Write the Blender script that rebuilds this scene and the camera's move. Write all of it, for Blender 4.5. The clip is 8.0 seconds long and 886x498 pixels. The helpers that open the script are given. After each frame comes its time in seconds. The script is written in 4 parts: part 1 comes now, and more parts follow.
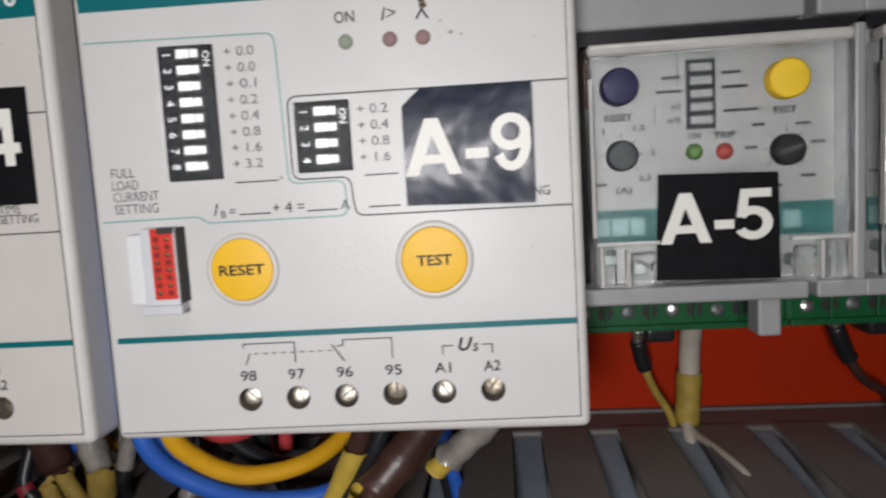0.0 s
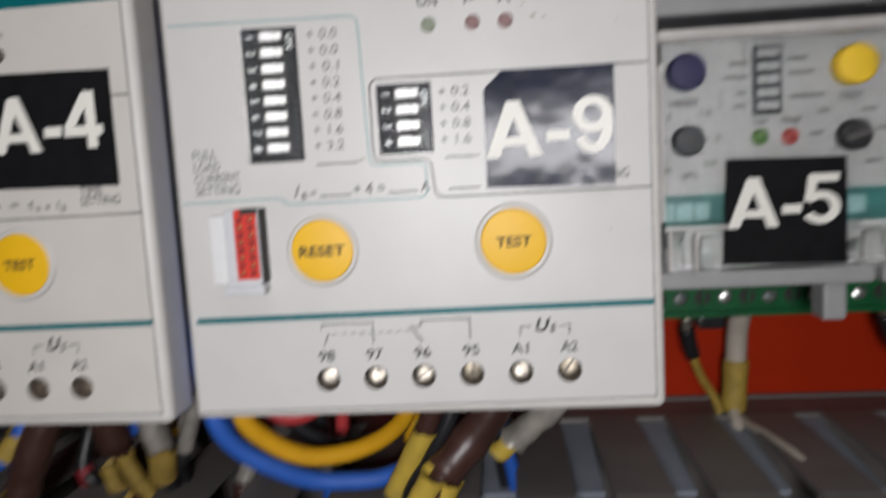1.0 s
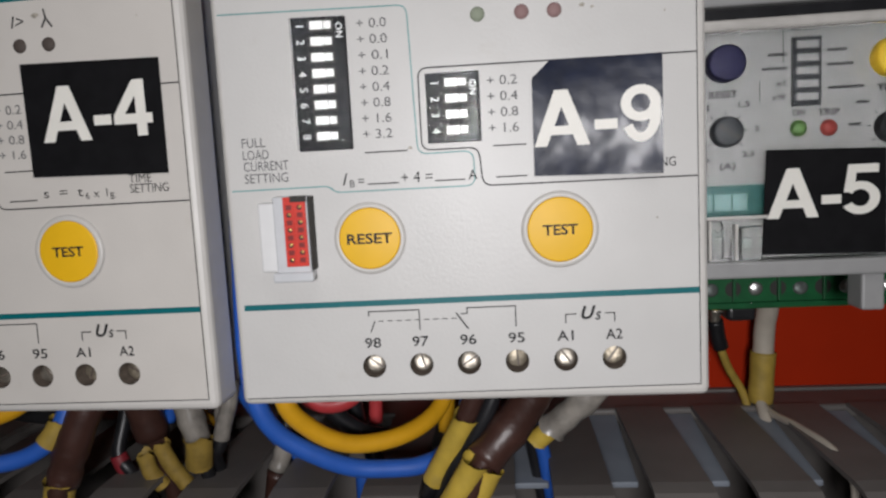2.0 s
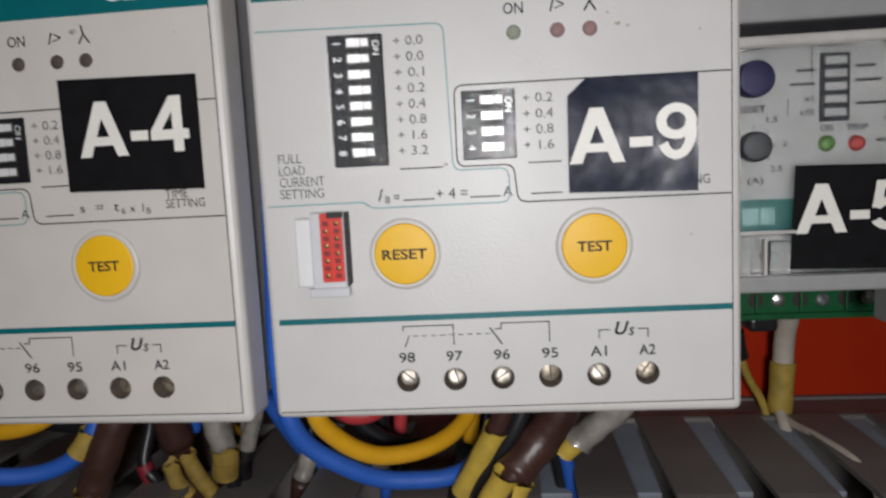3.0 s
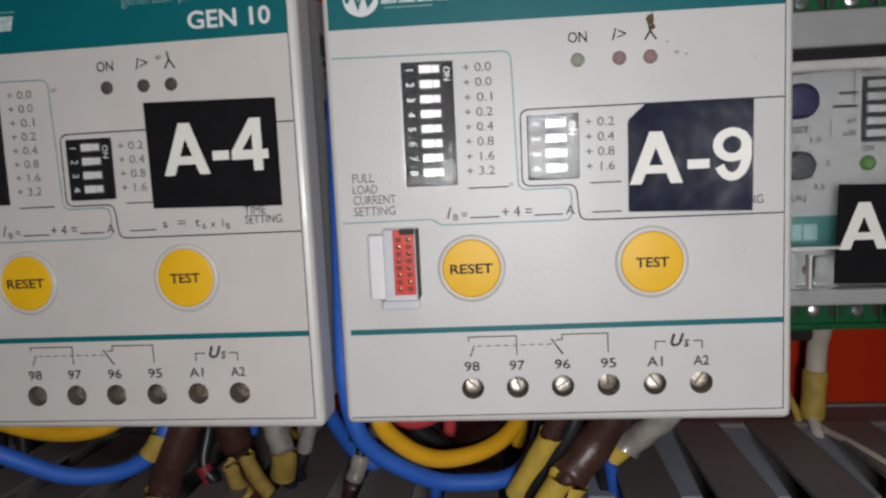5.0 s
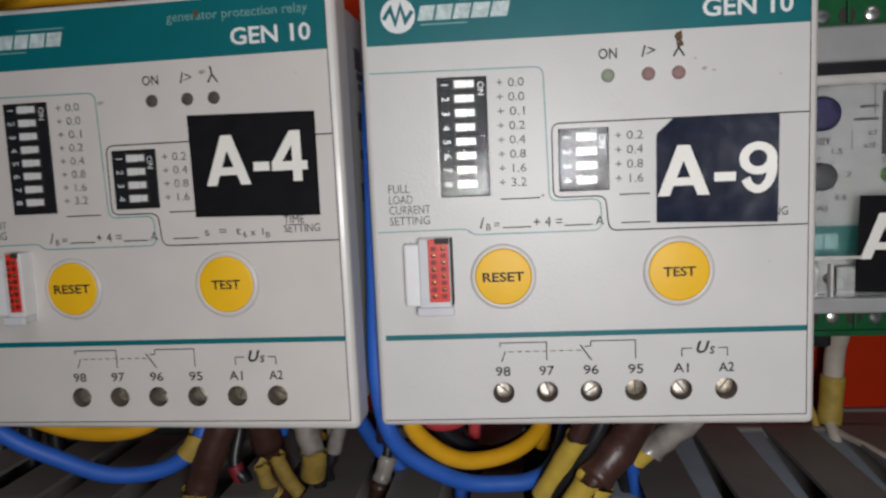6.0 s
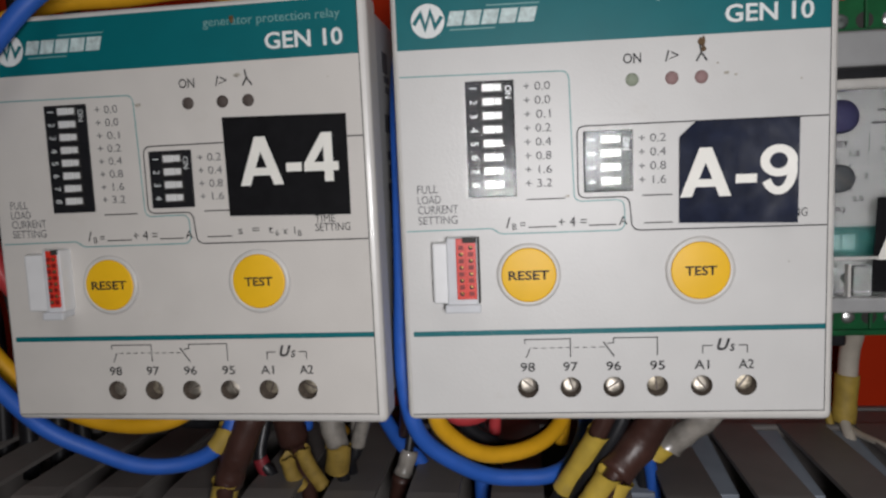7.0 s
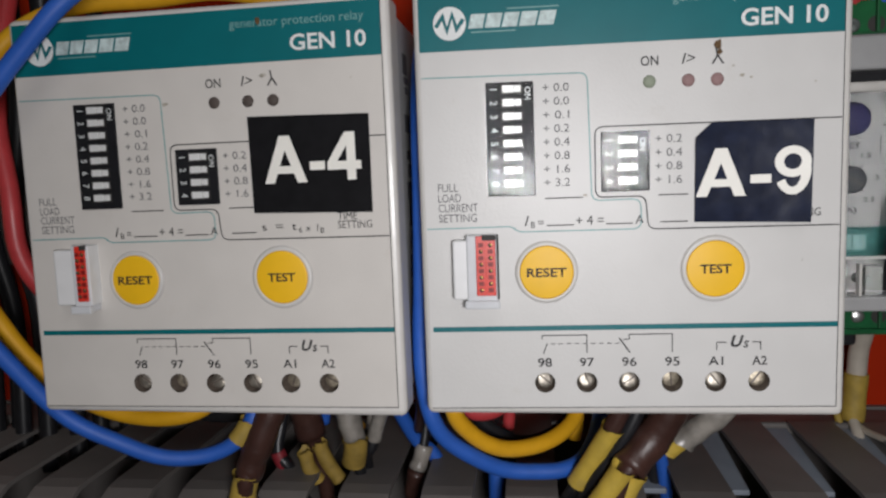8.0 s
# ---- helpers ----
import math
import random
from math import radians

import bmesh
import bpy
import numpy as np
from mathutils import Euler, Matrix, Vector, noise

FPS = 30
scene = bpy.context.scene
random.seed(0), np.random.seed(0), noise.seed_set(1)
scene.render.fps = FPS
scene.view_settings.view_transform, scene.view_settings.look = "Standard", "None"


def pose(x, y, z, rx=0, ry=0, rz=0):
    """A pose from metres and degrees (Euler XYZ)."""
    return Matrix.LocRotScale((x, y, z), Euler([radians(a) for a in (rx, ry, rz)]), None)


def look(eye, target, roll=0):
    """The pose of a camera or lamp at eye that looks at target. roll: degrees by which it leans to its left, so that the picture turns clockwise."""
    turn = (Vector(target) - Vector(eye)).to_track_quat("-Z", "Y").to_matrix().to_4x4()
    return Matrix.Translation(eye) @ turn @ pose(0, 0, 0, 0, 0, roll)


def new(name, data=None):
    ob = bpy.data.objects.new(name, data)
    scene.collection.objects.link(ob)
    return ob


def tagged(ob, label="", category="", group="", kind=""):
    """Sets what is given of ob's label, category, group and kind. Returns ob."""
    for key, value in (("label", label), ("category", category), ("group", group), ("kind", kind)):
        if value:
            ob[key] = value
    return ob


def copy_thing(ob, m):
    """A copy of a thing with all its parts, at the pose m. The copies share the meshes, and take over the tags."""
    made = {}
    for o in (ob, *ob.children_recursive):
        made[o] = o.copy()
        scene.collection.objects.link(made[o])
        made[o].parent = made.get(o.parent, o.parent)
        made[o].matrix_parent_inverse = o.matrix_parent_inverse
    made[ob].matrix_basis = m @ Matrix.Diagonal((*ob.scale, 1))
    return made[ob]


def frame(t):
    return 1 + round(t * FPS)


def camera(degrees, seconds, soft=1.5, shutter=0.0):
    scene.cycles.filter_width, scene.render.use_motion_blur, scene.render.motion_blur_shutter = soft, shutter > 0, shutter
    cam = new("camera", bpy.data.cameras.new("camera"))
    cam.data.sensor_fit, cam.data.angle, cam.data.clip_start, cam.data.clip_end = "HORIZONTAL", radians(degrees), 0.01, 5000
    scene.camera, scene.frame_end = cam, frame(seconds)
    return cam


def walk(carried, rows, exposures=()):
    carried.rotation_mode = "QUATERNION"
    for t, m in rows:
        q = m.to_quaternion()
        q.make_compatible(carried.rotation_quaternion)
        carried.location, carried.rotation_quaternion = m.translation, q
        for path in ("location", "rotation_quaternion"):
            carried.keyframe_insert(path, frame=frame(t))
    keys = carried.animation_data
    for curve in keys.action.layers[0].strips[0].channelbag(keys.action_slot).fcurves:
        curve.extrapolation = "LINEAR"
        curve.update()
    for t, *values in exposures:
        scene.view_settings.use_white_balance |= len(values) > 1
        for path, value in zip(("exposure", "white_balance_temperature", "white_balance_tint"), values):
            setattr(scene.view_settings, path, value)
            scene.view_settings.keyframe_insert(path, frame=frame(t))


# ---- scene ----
cam = camera(65.0, 8.0, soft=2.4, shutter=0.9)
Z0 = 1.2      # height of the relays' green line above the floor
# seconds, x, y, z from the corner of the relay's green line, pitch, lean, yaw
ROWS = [
    (0, 0.06538, -0.11051, 0.02399, -5.82, 3.33, 4.79),
    (0.5, 0.05876, -0.11192, 0.02367, -6.00, 3.25, 4.89),
    (0.9, 0.05395, -0.11279, 0.02263, -6.05, 3.19, 4.92),
    (0.9667, 0.05317, -0.11294, 0.02244, -6.44, 3.18, 5.28),
    (1, 0.05277, -0.11302, 0.02234, -6.07, 3.18, 4.92),
    (1.0333, 0.05244, -0.11311, 0.02226, -5.70, 3.17, 4.56),
    (1.1, 0.05177, -0.11330, 0.02210, -6.10, 3.16, 4.91),
    (1.5, 0.04789, -0.11445, 0.02114, -6.21, 3.06, 4.88),
    (2.8, 0.04139, -0.11528, 0.02315, -6.35, 2.90, 5.27),
    (3, 0.03963, -0.11586, 0.02431, -6.29, 2.86, 5.02),
    (3.5, 0.03738, -0.11776, 0.02626, -6.39, 2.80, 5.17),
    (4, 0.03468, -0.11947, 0.02613, -6.24, 2.78, 5.25),
    (4.5, 0.03212, -0.12123, 0.02687, -6.21, 2.70, 5.29),
    (6, 0.02561, -0.12749, 0.03010, -6.11, 2.47, 6.09),
    (6.5, 0.02357, -0.13007, 0.03083, -6.18, 2.34, 6.29),
    (7, 0.02218, -0.13159, 0.03052, -6.13, 2.29, 6.66),
    (7.5, 0.02072, -0.13298, 0.03068, -6.20, 2.16, 6.91),
    (8, 0.01942, -0.13500, 0.03038, -6.09, 2.02, 6.99),
]
walk(cam, [(t, pose(x, y, Z0 + z, 90 + pitch, lean, yaw)) for t, x, y, z, pitch, lean, yaw in ROWS],
     exposures=[(0.0, 0.14), (0.5, 0.1), (1.5, 0.02), (3.0, -0.04), (4.5, -0.12), (6.5, -0.12), (8.0, 0.0)])

# ---- light: an unseen ceiling lamp added as fill, and a fixed lamp standing in for the torch by the camera ----
world = bpy.data.worlds.new("room_air")
scene.world = world
world.use_nodes = True
world.node_tree.nodes["Background"].inputs[0].default_value = (0.9, 0.95, 1.0, 1)
world.node_tree.nodes["Background"].inputs[1].default_value = 0.05


def area_lamp(name, eye, target, size, watts, colour):
    data = bpy.data.lights.new(name, "AREA")
    data.shape, data.size, data.energy, data.color = "DISK", size, watts, colour
    ob = new(name, data)
    ob.matrix_world = look(eye, target)
    return ob


area_lamp("torch_stand_in", (0.047, -0.19, Z0 + 0.022), (0.04, 0, Z0 - 0.01), 0.036, 0.315, (0.99, 0.975, 0.995))
area_lamp("ceiling_fill", (0.2, -0.9, Z0 + 1.1), (0.0, 0, Z0), 0.7, 2.4, (1.0, 0.98, 0.97))


# ---- materials ----
def material(name, colour, rough=0.5, metal=0.0, vary=0.06, scale=300.0, bump=0.0, bump_scale=2500.0, coat=0.0, stains=0.0, stain_colour=(0.25, 0.2, 0.14), transmission=0.0, per_object=0.0, spec=0.5, bump_stretch=1.0):
    m = bpy.data.materials.new(name)
    m.use_nodes = True
    n, l = m.node_tree.nodes, m.node_tree.links
    b = n["Principled BSDF"]
    b.inputs["Roughness"].default_value, b.inputs["Metallic"].default_value = rough, metal
    b.inputs["Coat Weight"].default_value, b.inputs["Coat Roughness"].default_value = coat, 0.08
    b.inputs["Specular IOR Level"].default_value = spec
    b.inputs["Transmission Weight"].default_value = transmission
    geo = n.new("ShaderNodeNewGeometry")
    noise_a = n.new("ShaderNodeTexNoise")
    noise_a.inputs["Scale"].default_value, noise_a.inputs["Detail"].default_value = scale, 5
    l.new(geo.outputs["Position"], noise_a.inputs["Vector"])
    ramp = n.new("ShaderNodeValToRGB")
    ramp.color_ramp.elements[0].position, ramp.color_ramp.elements[1].position = 0.3, 0.7
    ramp.color_ramp.elements[0].color = tuple(c * (1 - vary) for c in colour) + (1,)
    ramp.color_ramp.elements[1].color = tuple(min(1, c * (1 + vary)) for c in colour) + (1,)
    l.new(noise_a.outputs["Fac"], ramp.inputs["Fac"])
    out = ramp.outputs["Color"]
    if stains:
        noise_b = n.new("ShaderNodeTexNoise")
        noise_b.inputs["Scale"].default_value, noise_b.inputs["Detail"].default_value = 55, 8
        noise_b.inputs["Roughness"].default_value = 0.75
        l.new(geo.outputs["Position"], noise_b.inputs["Vector"])
        r2 = n.new("ShaderNodeValToRGB")
        r2.color_ramp.elements[0].position, r2.color_ramp.elements[1].position = 0.6, 0.78
        r2.color_ramp.elements[0].color, r2.color_ramp.elements[1].color = (0, 0, 0, 1), (stains, stains, stains, 1)
        l.new(noise_b.outputs["Fac"], r2.inputs["Fac"])
        mix = n.new("ShaderNodeMixRGB")
        mix.inputs[2].default_value = stain_colour + (1,)
        l.new(r2.outputs["Color"], mix.inputs[0])
        l.new(out, mix.inputs[1])
        out = mix.outputs[0]
    if per_object:
        info = n.new("ShaderNodeObjectInfo")
        hsv = n.new("ShaderNodeHueSaturation")
        mr = n.new("ShaderNodeMapRange")
        mr.inputs["To Min"].default_value, mr.inputs["To Max"].default_value = 1 - per_object, 1 + per_object
        l.new(info.outputs["Random"], mr.inputs["Value"])
        l.new(mr.outputs["Result"], hsv.inputs["Value"])
        l.new(out, hsv.inputs["Color"])
        out = hsv.outputs["Color"]
    l.new(out, b.inputs["Base Color"])
    if bump:
        noise_c = n.new("ShaderNodeTexNoise")
        noise_c.inputs["Scale"].default_value, noise_c.inputs["Detail"].default_value = bump_scale, 3
        turned = n.new("ShaderNodeMapping")
        turned.inputs["Rotation"].default_value, turned.inputs["Scale"].default_value = (0, radians(18 if bump_stretch != 1 else 0), 0), (1, 1, bump_stretch)
        l.new(geo.outputs["Position"], turned.inputs["Vector"])
        l.new(turned.outputs["Vector"], noise_c.inputs["Vector"])
        bp = n.new("ShaderNodeBump")
        bp.inputs["Strength"].default_value, bp.inputs["Distance"].default_value = bump, 0.0003
        l.new(noise_c.outputs["Fac"], bp.inputs["Height"])
        l.new(bp.outputs["Normal"], b.inputs["Normal"])
    return m


CASE = material("case_plastic", (0.62, 0.60, 0.57), 0.38, vary=0.03, bump=0.08, stains=0.10, coat=0.08)
FRESH_SHEET = material("fresh_face_sheet", (0.595, 0.585, 0.568), 0.4, vary=0.03, scale=90, spec=0.4, bump=0.12, bump_scale=1800, stains=0.2, stain_colour=(0.42, 0.37, 0.30))
SHEET = material("face_sheet", (0.605, 0.575, 0.538), 0.4, vary=0.035, scale=90, spec=0.4, bump=0.09, bump_scale=2600, stains=0.3, stain_colour=(0.42, 0.36, 0.28))
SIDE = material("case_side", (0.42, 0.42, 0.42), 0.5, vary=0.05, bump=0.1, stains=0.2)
TEAL = material("teal_print", (0.0, 0.128, 0.145), 0.45, vary=0.05, scale=150, bump=0.06, spec=0.35)
SIDE_INK = material("faded_side_print", (0.10, 0.10, 0.11), 0.5)
TEAL_DARK = material("dark_teal_print", (0.0, 0.05, 0.045), 0.5, vary=0.08)
INK = material("black_print", (0.02, 0.02, 0.022), 0.6, spec=0.3, vary=0.2, scale=900)
GREY_INK = material("worn_grey_print", (0.11, 0.11, 0.115), 0.6, spec=0.3, vary=0.35, scale=1400)
LINE_TEAL = material("pale_teal_line", (0.17, 0.34, 0.34), 0.5, vary=0.15, scale=500)
PRINT_WHITE = material("white_print", (0.72, 0.74, 0.73), 0.45, vary=0.05)
WORD_PRINT = material("worn_white_print", (0.50, 0.60, 0.59), 0.45, vary=0.25, scale=900)
DIM_PRINT = material("dim_print", (0.10, 0.17, 0.165), 0.5, vary=0.2, scale=700)
PALE_PRINT = material("pale_print", (0.17, 0.33, 0.32), 0.45, vary=0.05)
TAPE = material("black_tape", (0.008, 0.008, 0.009), 0.6, spec=0.08, vary=0.2, bump=0.05, bump_scale=400)
GLOSS_TAPE = material("glossy_tape", (0.012, 0.016, 0.034), 0.25, vary=0.3, bump=0.12, bump_scale=300, coat=0.06, spec=0.09)
LETTER = material("tape_letters", (0.80, 0.78, 0.72), 0.5, vary=0.03)
BLACK = material("black_plastic_and_gap", (0.018, 0.018, 0.02), 0.3, vary=0.2)
DIP_BLACK = material("switch_block_black", (0.012, 0.012, 0.014), 0.55, spec=0.15, vary=0.2)
SLIDER = material("white_slider", (0.66, 0.66, 0.65), 0.35, vary=0.05)
YELLOW = material("button_yellow", (0.84, 0.48, 0.008), 0.5, vary=0.03, bump=0.05)
RING = material("button_ring", (0.59, 0.57, 0.54), 0.4, vary=0.05)
RIM_SHADE = material("button_rim_shade", (0.48, 0.46, 0.44), 0.6)
RED_PLUG = material("red_plug", (0.62, 0.035, 0.02), 0.35, vary=0.08)
RED_RECESS = material("red_recess", (0.20, 0.008, 0.006), 0.5)
PLUG_GREY = material("plug_shell", (0.60, 0.61, 0.63), 0.22, vary=0.05)
PLUG_WHITE = material("plug_white", (0.72, 0.72, 0.72), 0.35, vary=0.03)
STEEL = material("screw_steel", (0.44, 0.40, 0.34), 0.42, 0.9, vary=0.3, scale=700, bump=0.6, bump_scale=700)
WORN_STEEL = material("worn_screw_steel", (0.40, 0.35, 0.27), 0.48, 0.8, vary=0.4, scale=900, bump=0.6, bump_scale=900)
# dark colour that stands for the shade in screw holes and slots
SOCKET_SHADE = material("socket_shade", (0.115, 0.092, 0.075), 0.5, vary=0.3, scale=1200)
BRASS = material("brass_pin", (0.55, 0.36, 0.12), 0.35, 0.9)
HOLE = material("screw_hole", (0.03, 0.028, 0.025), 0.7)
LED_GREEN = material("led_dull_green", (0.27, 0.30, 0.23), 0.6, spec=0.2)
LED_RED = material("led_dull_red", (0.29, 0.185, 0.18), 0.6, spec=0.2)
LED_DARK = material("led_grey", (0.085, 0.068, 0.06), 0.6, spec=0.2)
LAMP_GREEN = material("indicator_green", (0.04, 0.085, 0.022), 0.55, spec=0.25)
LAMP_RED = material("indicator_red", (0.15, 0.02, 0.016), 0.55, spec=0.25)
FILM = material("clear_film", (0.95, 0.95, 0.95), 0.03, bump=0.12, bump_scale=2200, bump_stretch=0.22, transmission=1.0)
FILM.node_tree.nodes["Principled BSDF"].inputs["IOR"].default_value = 1.2
CLEAR = material("clear_cover", (0.96, 0.97, 0.97), 0.02, bump=0.04, bump_scale=150, transmission=1.0)
ORANGE = material("orange_paint", (0.40, 0.021, 0.001), 0.7, spec=0.15, vary=0.06, scale=60, bump=0.15, stains=0.15)
DUCT = material("duct_plastic", (0.15, 0.137, 0.129), 0.5, vary=0.08, scale=120, bump=0.15, stains=0.25, stain_colour=(0.2, 0.17, 0.14), per_object=0.08)
DUCT_IN = material("duct_inside", (0.21, 0.235, 0.275), 0.55, vary=0.1, scale=100)
BLUE = material("blue_wire", (0.018, 0.10, 0.45), 0.55, vary=0.06, bump=0.1)
YEL_WIRE = material("yellow_wire", (0.70, 0.36, 0.010), 0.5, vary=0.06, bump=0.1)
RED_WIRE = material("red_wire", (0.46, 0.045, 0.05), 0.4, vary=0.08, bump=0.1)
BLACK_WIRE = material("black_wire", (0.012, 0.012, 0.014), 0.4, vary=0.2)
WHITE_WIRE = material("white_wire", (0.50, 0.45, 0.38), 0.45, vary=0.08)
BROWN_SLEEVE = material("brown_sleeve", (0.048, 0.021, 0.016), 0.4, vary=0.25, scale=200, bump=0.4, bump_scale=600, stains=0.2, stain_colour=(0.2, 0.12, 0.09))
YEL_SLEEVE = material("yellow_marker_sleeve", (0.50, 0.35, 0.05), 0.6, vary=0.15, scale=250, bump=0.25, stains=0.35)
# stained, darker yellow: shade under the matt-label relay put into the colour
DARKER_SLEEVE = material("darker_yellow_sleeve", (0.40, 0.275, 0.05), 0.6, vary=0.2, scale=250, bump=0.3, stains=0.5)
GRIMY_SLEEVE = material("grimy_yellow_sleeve", (0.30, 0.20, 0.04), 0.6, vary=0.3, scale=300, bump=0.3, stains=0.7, stain_colour=(0.10, 0.06, 0.03))
# red darkened in its colour for the shade under the relay
DARKER_RED = material("dark_red_sleeve", (0.22, 0.018, 0.026), 0.5, vary=0.15)
GREY_SLEEVE = material("clear_grey_sleeve", (0.24, 0.22, 0.195), 0.35, vary=0.45, scale=220, bump=0.3, bump_scale=500, stains=0.6, coat=0.4)
GREEN_BLOCK = material("green_terminal", (0.01, 0.105, 0.035), 0.35, vary=0.15, scale=300)
ZINC = material("zinc_rail", (0.55, 0.55, 0.54), 0.4, 0.9, vary=0.1, scale=80)
LIP = material("grey_lip", (0.31, 0.31, 0.31), 0.42, vary=0.04, bump=0.06)
RELAY_FACE = material("grey_face", (0.155, 0.157, 0.153), 0.45, vary=0.04, stains=0.3)
BRIGHT_STEEL = material("bright_terminal_screw", (0.70, 0.70, 0.68), 0.3, 0.9, vary=0.3, scale=500, bump=0.5, bump_scale=500)
DULL_STEEL = material("dull_terminal_screw", (0.16, 0.18, 0.17), 0.5, 0.5, vary=0.4, scale=700)
DULL_YELLOW = material("dull_yellow_button", (0.33, 0.215, 0.010), 0.6, spec=0.2)
PURPLE = material("blue_button", (0.008, 0.008, 0.029), 0.6, spec=0.2, vary=0.08)
KNOB = material("knob_grey", (0.018, 0.02, 0.023), 0.6, spec=0.25, vary=0.12)
KNOB_DARK = material("knob_black", (0.010, 0.010, 0.011), 0.7, spec=0.12, vary=0.12)
CABINET = material("cabinet_paint", (0.45, 0.45, 0.43), 0.45, vary=0.05, scale=20, bump=0.2)
WALL = material("wall_paint", (0.6, 0.59, 0.56), 0.8, vary=0.05, scale=4, bump=0.2, bump_scale=200)
FLOOR = material("floor_paint", (0.22, 0.22, 0.21), 0.6, vary=0.1, scale=6)

MM = 0.001


# ---- mesh helpers, all in millimetres ----
def finish(name, bm, mat, smooth=False):
    me = bpy.data.meshes.new(name)
    bmesh.ops.recalc_face_normals(bm, faces=bm.faces)
    bm.to_mesh(me)
    bm.free()
    me.materials.append(mat)
    if smooth:
        for p in me.polygons:
            p.use_smooth = True
    return me


def part(name, bm, mat, parent, label="", smooth=False):
    me = bm if isinstance(bm, bpy.types.Mesh) else finish(name, bm, mat, smooth)
    ob = new(name, me)
    ob.parent = parent
    return tagged(ob, label) if label else ob


def thing(name, bm, mat, label, category, group="", kind="", at=(0, 0, 0), smooth=False):
    ob = new(name, finish(name, bm, mat, smooth) if bm else None)
    ob.location = (at[0] * MM, at[1] * MM, Z0 + at[2] * MM)
    return tagged(ob, label, category, group, kind)


def box(x0, x1, y0, y1, z0, z1, bevel=0.0, segments=2, bm=None):
    bm = bm or bmesh.new()
    v = bmesh.ops.create_cube(bm, size=1)["verts"]
    for p in v:
        p.co = Vector(((x0 + x1) / 2 + p.co.x * (x1 - x0), (y0 + y1) / 2 + p.co.y * (y1 - y0), (z0 + z1) / 2 + p.co.z * (z1 - z0))) * MM
    if bevel:
        edges = list({e for p in v for e in p.link_edges})
        bmesh.ops.bevel(bm, geom=edges, offset=bevel * MM, segments=segments, affect="EDGES", profile=0.5)
    return bm


def disc(x, z, profile, sides=40, bm=None):
    """A turned shape round an axis along y: profile is a list of (radius, y)."""
    bm = bm or bmesh.new()
    rings = []
    for r, y in profile:
        if r == 0:
            rings.append([bm.verts.new(Vector((x, y, z)) * MM)])
        else:
            rings.append([bm.verts.new(Vector((x + r * math.cos(a), y, z + r * math.sin(a))) * MM) for a in (2 * math.pi * i / sides for i in range(sides))])
    for a, b in zip(rings, rings[1:]):
        for i in range(sides):
            j = (i + 1) % sides
            if len(a) == 1 and len(b) > 1:
                bm.faces.new((a[0], b[i], b[j]))
            elif len(b) == 1 and len(a) > 1:
                bm.faces.new((a[i], b[0], a[j]))
            else:
                bm.faces.new((a[i], b[i], b[j], a[j]))
    return bm


def spline(points, steps=10):
    pts = [Vector(p) for p in points]
    pts = [pts[0] * 2 - pts[1]] + pts + [pts[-1] * 2 - pts[-2]]
    out = []
    for a, b, c, d in zip(pts, pts[1:], pts[2:], pts[3:]):
        for i in range(steps):
            t = i / steps
            out.append(0.5 * ((2 * b) + (c - a) * t + (2 * a - 5 * b + 4 * c - d) * t * t + (3 * b - a - 3 * c + d) * t ** 3))
    out.append(pts[-2])
    return out


def tube(points, radius, sides=14, steps=10, bm=None, ends=True, flare=0.0, wobble=0.0):
    """A round tube along a smooth curve. radius may be a list, one for each point."""
    bm = bm or bmesh.new()
    pts = spline(points, steps)
    n = len(pts)
    radii = radius if isinstance(radius, (list, tuple)) else [radius] * len(points)
    side = Vector((0.3, 0.9, 0.31))
    rings = []
    for i, p in enumerate(pts):
        d = (pts[min(i + 1, n - 1)] - pts[max(i - 1, 0)]).normalized()
        u = (side - d * side.dot(d)).normalized()
        side = u
        w = d.cross(u)
        s = i / (n - 1) * (len(radii) - 1)
        k = min(int(s), len(radii) - 2)
        r = radii[k] + (radii[k + 1] - radii[k]) * (s - k)
        r *= 1 + wobble * noise.noise(p * 0.35)
        ring = []
        for j in range(sides):
            a = 2 * math.pi * j / sides
            q = p + (u * math.cos(a) + w * math.sin(a)) * r
            if flare and i == n - 1:
                q += d * flare * (math.sin(2 * a) + 0.45 * math.sin(5 * a + p.x)) + (q - p) * 0.12
            ring.append(bm.verts.new(q * MM))
        rings.append(ring)
    for a, b in zip(rings, rings[1:]):
        for j in range(sides):
            k = (j + 1) % sides
            bm.faces.new((a[j], a[k], b[k], b[j]))
    if ends:
        bm.faces.new(rings[0][::-1])
        bm.faces.new(rings[-1])
    return bm


def ribbon(points, width, y, bm=None, thick=0.05):
    """A thin printed line on an upright face through (x, z) points."""
    bm = bm or bmesh.new()
    pts = [Vector((p[0], p[1])) for p in points]
    left, right = [], []
    for i, p in enumerate(pts):
        a = (p - pts[i - 1]).normalized() if i else (pts[1] - p).normalized()
        b = (pts[i + 1] - p).normalized() if i < len(pts) - 1 else a
        n = (a + b)
        n = Vector((-n.y, n.x)).normalized()
        k = width / 2 / max(0.5, n.dot(Vector((-a.y, a.x))))
        left.append(bm.verts.new(Vector((p.x + n.x * k, y, p.y + n.y * k)) * MM))
        right.append(bm.verts.new(Vector((p.x - n.x * k, y, p.y - n.y * k)) * MM))
    for i in range(len(pts) - 1):
        bm.faces.new((left[i], left[i + 1], right[i + 1], right[i]))
    return bm


